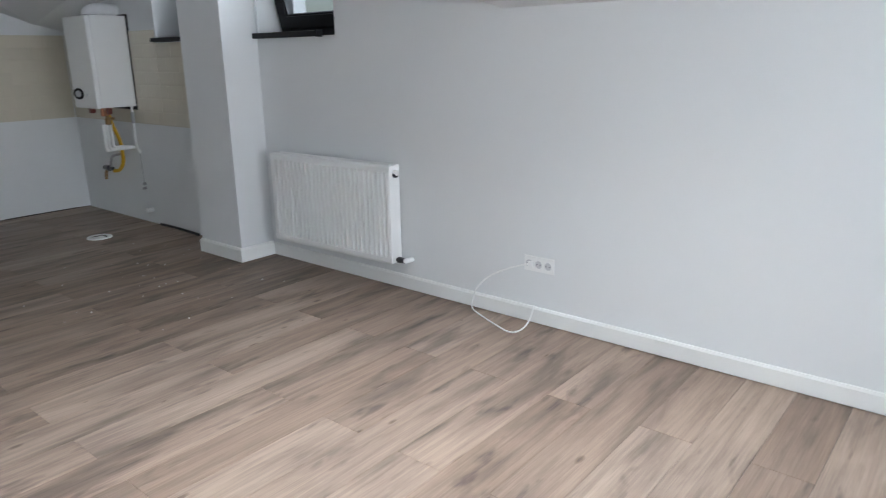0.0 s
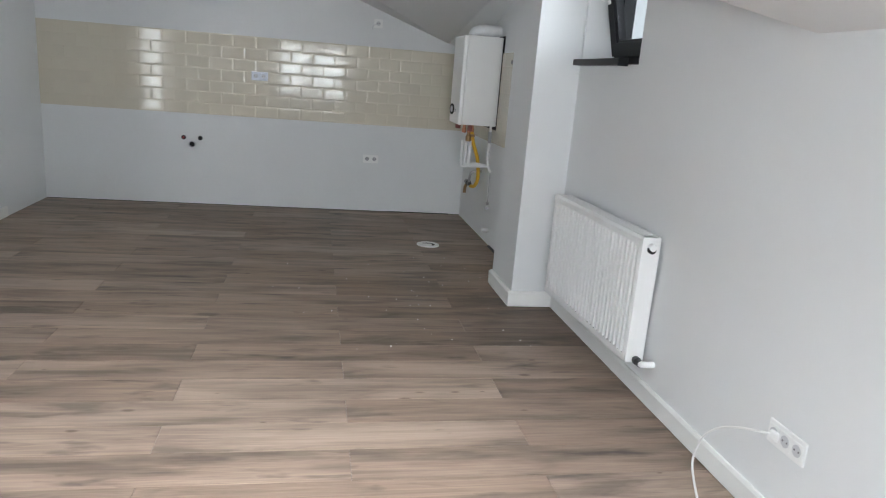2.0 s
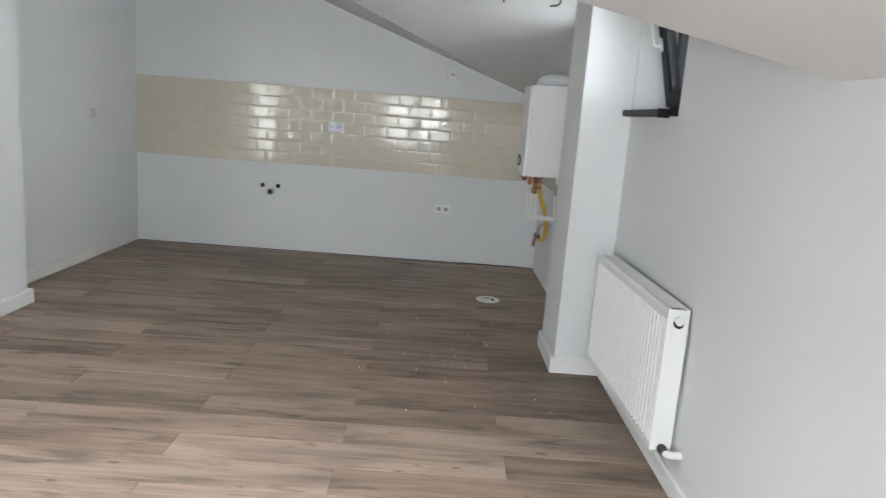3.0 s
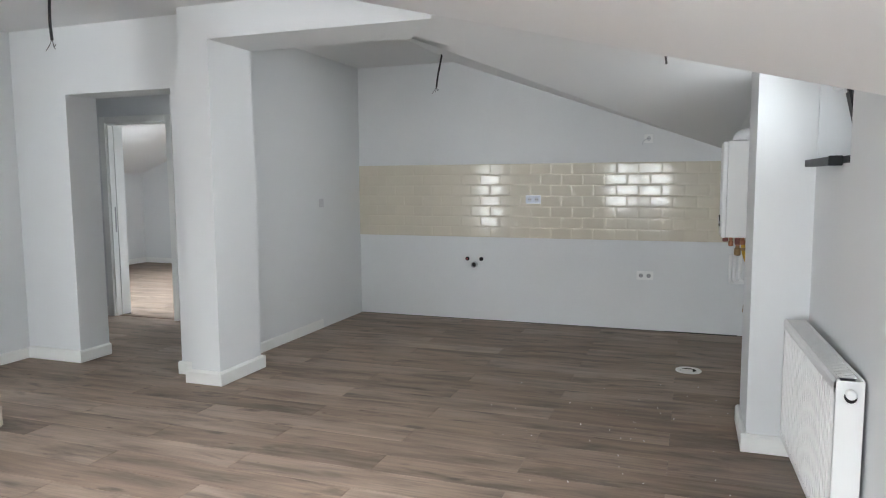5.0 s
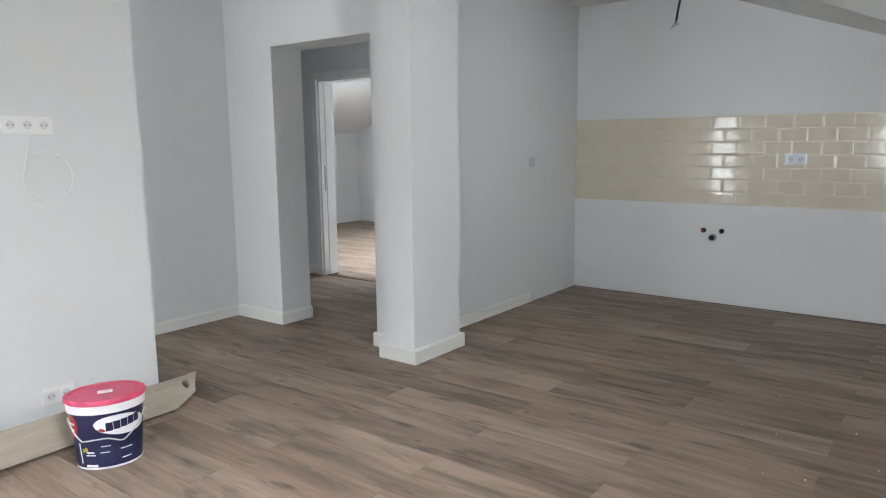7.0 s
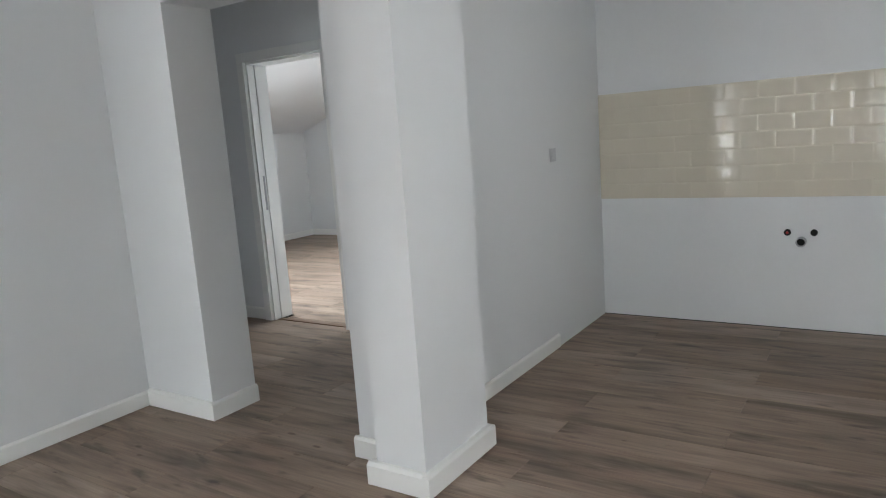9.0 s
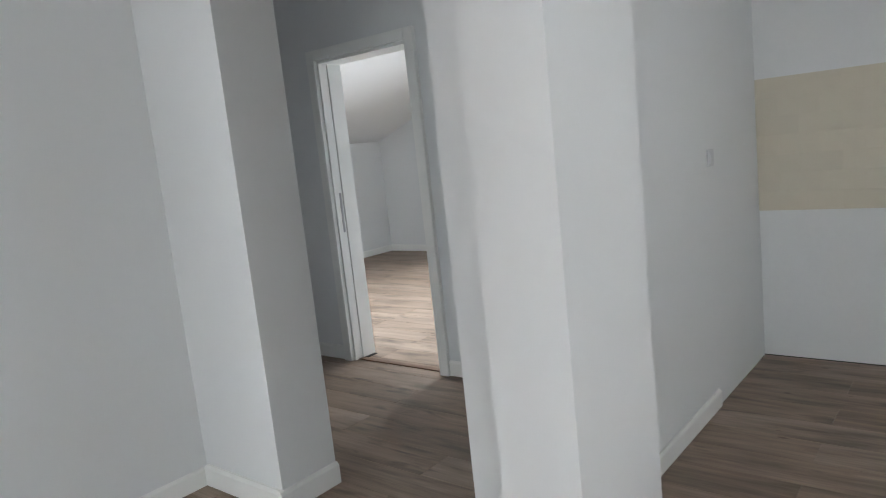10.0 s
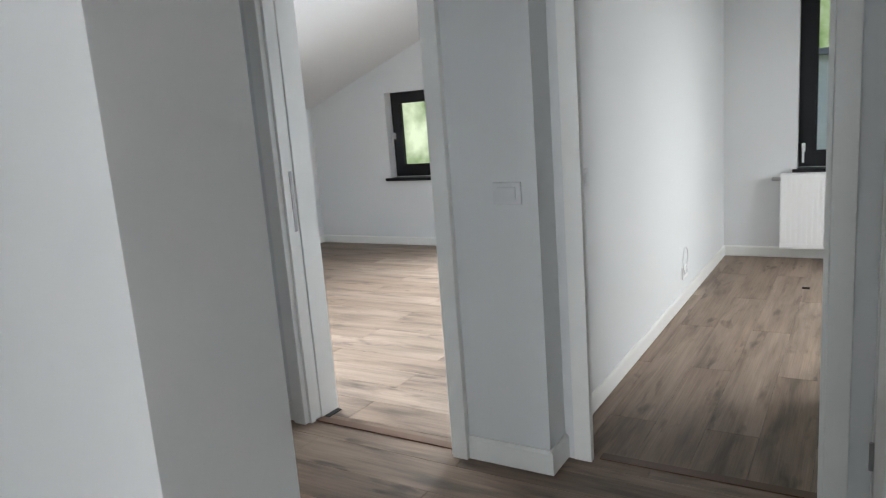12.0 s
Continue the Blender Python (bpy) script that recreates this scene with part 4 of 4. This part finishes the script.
drain = empty("floor_drain", pose(-5.575, 2.565, 0.0), "white plastic floor outlet ring, half covered", "drain")
part("ring", lathe(bmesh.new(), [(0.062, 0.0), (0.094, 0.0), (0.092, 0.008), (0.066, 0.010), (0.056, 0.004)], n=28, caps=False), PLASTIC, drain, smooth=True)
part("mouth", lathe(bmesh.new(), [(0.060, 0.0015), (0.060, 0.0045)], n=28), DARK, drain)
part("lid", boxes((-0.018, 0.052, -0.055, 0.03, 0.0046, 0.0075)), PLASTIC, drain, "loose white lid")

solid("dark_floor_joint", boxes((XK, XK + 0.016, 2.35, 2.98, 0.0, 0.007)), DARK, "dark open joint along the kitchen wall", "floor gap", "structure")
solid("floor_gap_kitchen", boxes((XK, XK + 0.005, YK, 2.349, 0.0, 0.004), (XK, XK + 0.004, 2.981, YRK, 0.0, 0.004)), DARK, "thin dark open joint along the kitchen wall foot", "floor gap", "structure")
solid("loose_black_strip", tube(bmesh.new(), [(-5.55, YRK - 0.02, 0.012), (-5.35, YRK - 0.025, 0.018), (-5.1, YRK - 0.02, 0.012), (-4.95, YRK - 0.03, 0.012)], 0.011, 6, 4), WIRE, "loose black foam strip along the wall foot", "strip")


# ---------- hanging cables ----------
def lamp_cable(name, top, end, label):
    c = empty(name, Matrix.Translation(top), label, "cable")
    e = Vector(end) - Vector(top)
    part("sleeve", tube(bmesh.new(), [(0, 0, 0.05), (0, 0, -0.02), e * 0.5 + Vector((0.008, 0, 0)), e * 0.82], 0.009, 8, 4), WIRE, c, smooth=True)
    for k, (dx, dy) in enumerate(((0.03, -0.02), (-0.035, -0.015), (0.0, 0.03))):
        part("core_wire", tube(bmesh.new(), [e * 0.80, e * 0.92 + Vector((dx * 0.5, dy * 0.5, 0)), e * 1.0 + Vector((dx, dy, 0.02 * k))], 0.0025, 6, 4), BROWNWIRE, c)
    return c


lamp_cable("ceiling_cable", (-6.26, 0.36, roof(0.36)), (-6.20, 0.32, 2.225), "black lamp cable hanging from the kitchen ceiling")
lamp_cable("ceiling_cable", (-3.50, -1.22, FLAT), (-3.50, -1.22, 2.255), "black lamp cable hanging from the living room ceiling")
for p, e in (((-4.30, 2.37, 2.30), (-4.30, 2.396, 2.077)), ((-4.30, 2.73, 2.27), (-4.30, 2.712, 2.093))):
    q = Vector(e) - Vector(p)
    solid("spotlight_wire", tube(bmesh.new(), [Vector(p) + Vector((0, 0, 0.10)), p, Vector(p) + q * 0.6, e] + ([(-4.31, 2.66, 2.08)] if p[1] > 2.5 else []), 0.006, 6, 3), BROWNWIRE, "short thin wire hanging from the sloping kitchen facet", "cable", group="spotlight wires")

# ---------- bucket and board ----------
ax = math.degrees(math.atan2(-0.48, 0.88))
bucket = empty("paint_bucket", pose(-2.295, -0.83, 0.0, 0, 0, ax) @ Matrix.Scale(0.95, 4), "oval navy paint bucket with a crimson lid by the partition", "bucket")
SX, SY = 0.87, 0.70


def wall_r(z):
    return 0.160 + 0.026 * z / 0.30


part("body", lathe(bmesh.new(), [(0.150, 0.0), (0.162, 0.004), (wall_r(0.272), 0.272)], n=48, sx=SX, sy=SY), NAVY, bucket, "navy printed wall", True)
part("rim_band", lathe(bmesh.new(), [(wall_r(0.272), 0.270), (0.194, 0.273), (0.196, 0.312), (0.190, 0.316)], n=48, sx=SX, sy=SY), WHITEPRINT, bucket, "white plastic rim", True)
part("base_trim", lathe(bmesh.new(), [(0.1635, 0.002), (0.1640, 0.006), (0.1645, 0.012)], n=48, sx=SX, sy=SY, caps=False), WHITEPRINT, bucket)
part("lid", lathe(bmesh.new(), [(0.197, 0.313), (0.2015, 0.317), (0.2015, 0.334), (0.197, 0.339), (0.178, 0.340), (0.174, 0.3345), (0.02, 0.3345)], n=48, sx=SX, sy=SY), PINK, bucket, "crimson lid", True)
part("lid_sticker", boxes((-0.032, 0.032, -0.02, 0.02, 0.335, 0.3365)), WHITEPRINT, bucket)
for k in range(22):
    a = 2 * math.pi * k / 22
    part("lid_tab", boxes((0.1985 * SX * math.cos(a) - 0.004, 0.1985 * SX * math.cos(a) + 0.004, 0.1985 * SY * math.sin(a) - 0.004, 0.1985 * SY * math.sin(a) + 0.004, 0.320, 0.3375)), PINK, bucket)


def printed(name, a0, a1, z0, z1, mat, proud=0.0012, oval=False, tilt=0.0, label="", n=18):
    """A printed field that follows the bucket's wall between two angles (degrees) and two heights."""
    bm = bmesh.new()
    a0, a1, tilt = 2 * F - a1, 2 * F - a0, -tilt
    zc, zh, ac, ah = (z0 + z1) / 2, (z1 - z0) / 2, (a0 + a1) / 2, (a1 - a0) / 2

    def at(ang, z, off=0.0):
        r = wall_r(z) + proud + off
        return (r * SX * math.cos(radians(ang)), r * SY * math.sin(radians(ang)), z)
    low, high, lo2, hi2 = [], [], [], []
    for i in range(n + 1):
        u = -1 + 2 * i / n
        u = math.sin(u * math.pi / 2) if oval else u
        h = zh * (math.sqrt(max(1 - u * u, 0.0004)) if oval else 1.0)
        ang, z = ac + ah * u, zc + tilt * u
        low.append(bm.verts.new(at(ang, z - h)))
        high.append(bm.verts.new(at(ang, z + h)))
        lo2.append(bm.verts.new(at(ang, z - h, -0.004)))
        hi2.append(bm.verts.new(at(ang, z + h, -0.004)))
    for i in range(n):
        bm.faces.new((low[i], low[i + 1], high[i + 1], high[i]))
        bm.faces.new((low[i], low[i + 1], lo2[i + 1], lo2[i]))
        bm.faces.new((high[i], high[i + 1], hi2[i + 1], hi2[i]))
    return part(name, bm, mat, bucket, label)


F = 90
printed("logo_field", F - 74, F + 20, 0.158, 0.256, WHITEPRINT, 0.0012, True, 0.012, "white oval logo field")
printed("logo_stripe", F + 2, F + 13, 0.186, 0.200, RED, 0.0020, True, 0.004)
for k in range(5):
    printed("logo_block", F - 9.6 - 12 * k, F + 1.6 - 12 * k, 0.186 + 0.0035 * k, 0.226 + 0.0035 * k, NAVY, 0.0020, False, 0.0, n=4)
printed("seal", F + 52, F + 84, 0.150, 0.262, RED, 0.0012, True, 0.0, "round red seal")
printed("seal_bar", F + 58, F + 78, 0.214, 0.224, WHITEPRINT, 0.0020)
printed("seal_bar", F + 60, F + 76, 0.186, 0.194, WHITEPRINT, 0.0020)
for a0, a1, z0, z1 in ((F - 52, F - 12, 0.022, 0.062), (F - 52, F - 12, 0.068, 0.100), (F - 10, F + 18, 0.022, 0.060), (F - 10, F + 18, 0.066, 0.104), (F + 20, F + 44, 0.020, 0.050)):
    printed("print_panel", a0, a1, z0, z1, NAVY2, 0.0012)
for a0, a1, z0, z1 in ((F - 40, F - 22, 0.040, 0.045), (F - 42, F - 20, 0.086, 0.091), (F - 2, F + 14, 0.082, 0.086), (F - 4, F + 12, 0.112, 0.116), (F + 22, F + 40, 0.070, 0.075), (F + 20, F + 42, 0.014, 0.026), (F + 24, F + 38, 0.082, 0.090)):
    printed("print_bar", a0, a1, z0, z1, WHITEPRINT, 0.0021)
printed("colour_fan", F + 36, F + 42, 0.088, 0.112, ORANGE, 0.0020, True)
printed("colour_fan", F + 42, F + 47, 0.084, 0.106, GREENP, 0.0020, True)
printed("side_bars", F + 50, F + 53, 0.03, 0.13, WHITEPRINT, 0.0020)


def on_wall_curve(a, z, off=0.004):
    r = wall_r(z) + off
    return (r * SX * math.cos(radians(a)), r * SY * math.sin(radians(a)), z)


part("carry_handle", tube(bmesh.new(), [on_wall_curve(F - 86, 0.235, 0.008)] + [on_wall_curve(F + a, z) for a, z in ((-74, 0.205), (-60, 0.172), (-47, 0.146), (-40, 0.142), (-20, 0.150), (0, 0.152), (12, 0.140), (22, 0.130), (30, 0.136), (50, 0.170), (70, 0.208))] + [on_wall_curve(F + 86, 0.235, 0.008)], 0.0032, 8, 4), SILVERPL, bucket, "grey wire carrying handle", True)

# a weathered board leaning along the foot of the partition, one corner cut, a hole near its end
bm = bmesh.new()
L0, L1, HB, TB = -2.945, -1.70, 0.168, 0.026
outline = [(L1, 0.0), (L1, HB), (L0 + 0.05, HB), (L0 - 0.02, HB + 0.006), (L0 + 0.012, HB * 0.70), (L0 + 0.035, HB * 0.38), (L0 + 0.11, 0.03), (L0 + 0.18, 0.0)]
hole = [(L0 + 0.068 + 0.020 * math.cos(2 * math.pi * k / 14), HB * 0.70 + 0.024 * math.sin(2 * math.pi * k / 14)) for k in range(14)]
for y in (0.0, TB):
    loops = []
    for pts in (outline, hole):
        vs = [bm.verts.new((x, y, z)) for x, z in pts]
        loops += [bm.edges.new((vs[i], vs[(i + 1) % len(vs)])) for i in range(len(vs))]
    bmesh.ops.triangle_fill(bm, edges=loops, use_beauty=True)
bm.verts.ensure_lookup_table()
half = len(bm.verts) // 2
n1 = len(outline)
for s, n in ((0, n1), (n1, 14)):
    for k in range(n):
        i, j = s + k, s + (k + 1) % n
        bm.faces.new((bm.verts[i], bm.verts[j], bm.verts[half + j], bm.verts[half + i]))
lean = Matrix.Translation((0, -1.075, 0.012)) @ Matrix.Rotation(radians(40), 4, "X")
bmesh.ops.transform(bm, matrix=lean, verts=bm.verts)
solid("old_board", bm, OLDWOOD, "weathered grey wooden board leaning against the partition", "board")


# ---------- floors ----------
def floor_of(name, x0, x1, y0, y1, label, mat, along="y", ox=-2.37, oy=1.07, wide=0.203, long=1.40):
    """Boards laid in half bond over a dark bed; each board is a piece of its own."""
    fl = setting(name, boxes((x0, x1, y0, y1, -0.10, -0.004)), UNDER, label, "floor")
    cache = {}
    u0, u1, v0, v1, ou, ov = (x0, x1, y0, y1, ox, oy) if along == "y" else (y0, y1, x0, x1, oy, ox)
    i = math.floor((u0 - ou) / wide)
    while ou + i * wide < u1 - 0.004:
        a, b = max(ou + i * wide, u0), min(ou + (i + 1) * wide, u1)
        shift = ov + (0 if i % 2 else long / 2)
        j = math.floor((v0 - shift) / long)
        while shift + j * long < v1 - 0.004:
            c, d = max(shift + j * long, v0), min(shift + (j + 1) * long, v1)
            j += 1
            if b - a < 0.006 or d - c < 0.006:
                continue
            key = (round(b - a, 3), round(d - c, 3))
            if key not in cache:
                hu, hv, e, g = (b - a) / 2, (d - c) / 2, 0.0012, 0.0004
                rings = ((hu - g, hv - g, -0.012), (hu - g, hv - g, -0.0018), (hu - g - e, hv - g - e, 0.0))
                bm = bmesh.new()
                loops = []
                for p, q, z in rings:
                    s = ((-p, -q), (p, -q), (p, q), (-p, q))
                    loops.append([bm.verts.new((m_, n_, z) if along == "y" else (n_, m_, z)) for m_, n_ in s])
                for r, t in zip(loops, loops[1:]):
                    for k in range(4):
                        bm.faces.new((r[k], r[(k + 1) % 4], t[(k + 1) % 4], t[k]))
                bm.faces.new(loops[-1])
                cache[key] = mesh_of("plank", bm, mat)
            ob = new("plank", cache[key])
            ob.parent = fl
            mu, mv = (a + b) / 2, (c + d) / 2
            ob.location = (mu, mv, 0) if along == "y" else (mv, mu, 0)
        i += 1
    return fl


SEAM = -2.37 - 0.203 * 10
floor_of("floor_living", SEAM, XE, YA, YR, "greyed oak plank floor of the living room", OAK)
floor_of("floor_kitchen", XK, SEAM, YK, YRK, "greyed oak plank floor of the kitchen, dusty", OAK)
floor_of("floor_corridor", XD - 0.05, SEAM, -4.6, YK - 0.001, "greyed oak plank floor of the corridor", OAK)
floor_of("floor_corridor_niche", X2 - 0.05, XD - 0.05, -2.056, -1.0, "strip of oak floor before the second door", OAK)
floor_of("floor_bedroom", XW, XD - 0.05, SOUTH, -2.28, "greyed oak plank floor of the bedroom", OAK)
floor_of("floor_room", XW, X2 - 0.05, -2.098, -1.0, "greyed oak plank floor of the second room, boards running lengthwise", OAK_X, "x", -7.2, -1.61)
floor_of("floor_room_side", XW, XK - 0.16, -0.999, 0.60, "side strip of the second room's oak plank floor", OAK_X, "x", -7.2, -1.61)

# ---------- wall tiles ----------
TH, TW = 0.1052, 0.207
SZ0, SZ1 = 0.859, 1.595


def tile_mesh(w, h):
    """A glazed tile with a wide bevelled edge, standing in the yz-plane and facing +x."""
    bm = bmesh.new()
    g, d = 0.0004, 0.0062
    rings = []
    for e, low in ((0.0, 0.0050), (0.0, 0.00138), (0.004, 0.00088), (0.009, 0.00040), (0.014, 0.00011), (0.019, 0.0)):
        rings.append((max(w / 2 - g - e, 0.001), max(h / 2 - g - e * 0.85, 0.001), d - low))
    loops = []
    for p, q, x in rings:
        loops.append([bm.verts.new((x, s * p, t * q)) for s, t in ((-1, -1), (1, -1), (1, 1), (-1, 1))])
    for r, t in zip(loops, loops[1:]):
        for k in range(4):
            bm.faces.new((r[k], r[(k + 1) % 4], t[(k + 1) % 4], t[k]))
    bm.faces.new(loops[-1])
    return mesh_of("tile", bm, TILE)


def tiled(name, a0, a1, start, m, label, top=SZ1):
    """A band of tiles in half bond on a wall; a runs along the wall."""
    back = empty(name, m, label, "tiles", kind="structure")
    part("grout_bed", boxes((0.0, 0.0080, a0, a1, SZ0, top)), GROUT, back)
    cache = {}
    for row in range(7):
        z0 = max(SZ1 - row * TH - TH, SZ0)
        z1 = min(SZ1 - row * TH, top)
        if z1 - z0 < 0.008:
            continue
        s = start + (TW / 2 if row % 2 else 0)
        j = math.floor((a0 - s) / TW)
        while s + j * TW < a1 - 0.004:
            c, d = max(s + j * TW, a0), min(s + (j + 1) * TW, a1)
            j += 1
            if d - c < 0.008:
                continue
            key = (round(d - c, 3), round(z1 - z0, 3))
            if key not in cache:
                cache[key] = tile_mesh(d - c, z1 - z0)
            ob = new("tile", cache[key])
            ob.parent = back
            tilt = (random.uniform(-1, 1) * 0.0035, random.uniform(-1, 1) * 0.0035)
            ob.matrix_basis = Matrix.Translation((0.0036, (c + d) / 2, (z0 + z1) / 2)) @ Euler((0, tilt[0], tilt[1])).to_matrix().to_4x4()
    return back


tiled("backsplash_kitchen", YK, YRK - 0.014, 1.05, pose(XK, 0, 0), "cream glazed bevelled tiles on the kitchen wall")
tiled("backsplash_slope_side", XK + 0.014, -5.315, -6.85, pose(0, YRK, 0, 0, 0, -90), "cream glazed bevelled tiles behind the boiler")
tiled("backsplash_under_sill", -5.314, -4.53, -6.85, pose(0, YRK, 0, 0, 0, -90), "cream glazed bevelled tiles under the kitchen sill", 1.495)

# ---------- crumbs ----------
bm = bmesh.new()
rnd = random.Random(5)
for k in range(46):
    x, y = rnd.uniform(-5.2, -3.3), 2.25 + rnd.gauss(0, 0.4)
    if y > 2.8:
        continue
    s = rnd.uniform(0.0015, 0.005)
    bmesh.ops.create_icosphere(bm, subdivisions=1, radius=s, matrix=Matrix.Translation((x, y, s * 0.45)) @ Euler((rnd.random() * 3, rnd.random() * 3, rnd.random() * 3)).to_matrix().to_4x4() @ Matrix.Diagonal((1.6, 0.8, 0.6, 1)))
solid("plaster_crumbs", bm, CHALK, "white plaster crumbs scattered on the kitchen floor", "debris", "stuff")

# ---------- outdoors ----------
solid("ground", boxes((-300, 300, -300, 300, -3.5, -3.2)), material("outdoor_ground", (0.10, 0.13, 0.06), rough=0.9, vary=0.3, size=0.3), "grey-green ground far below the windows", "ground", "structure")
# emissive sheet: its own glow stands in for daylit leaves outside
solid("backdrop", boxes((-15.1, -15.0, -14, 6, -3.2, 7.0)), GREENGLOW, "self-lit leafy sheet standing for the distance beyond the far windows", "backdrop", "structure")

house = empty("neighbouring_house", pose(-14.2, 0.4, -3.2), "pale clapboard neighbouring house beyond the tall window", "house")
part("wall", boxes((-0.6, 0.0, -2.6, 3.2, 0.0, 5.0)), PALEBOARD, house)
for k in range(20):
    part("clapboard", boxes((0.001, 0.022, -2.6, 3.2, 0.02 + k * 0.25, 0.215 + k * 0.25)), PALEBOARD, house)
part("roof", boxes((-0.75, 0.25, -2.8, 3.4, 5.001, 5.08)), ROOFGREY, house, "grey sheet roof edge")
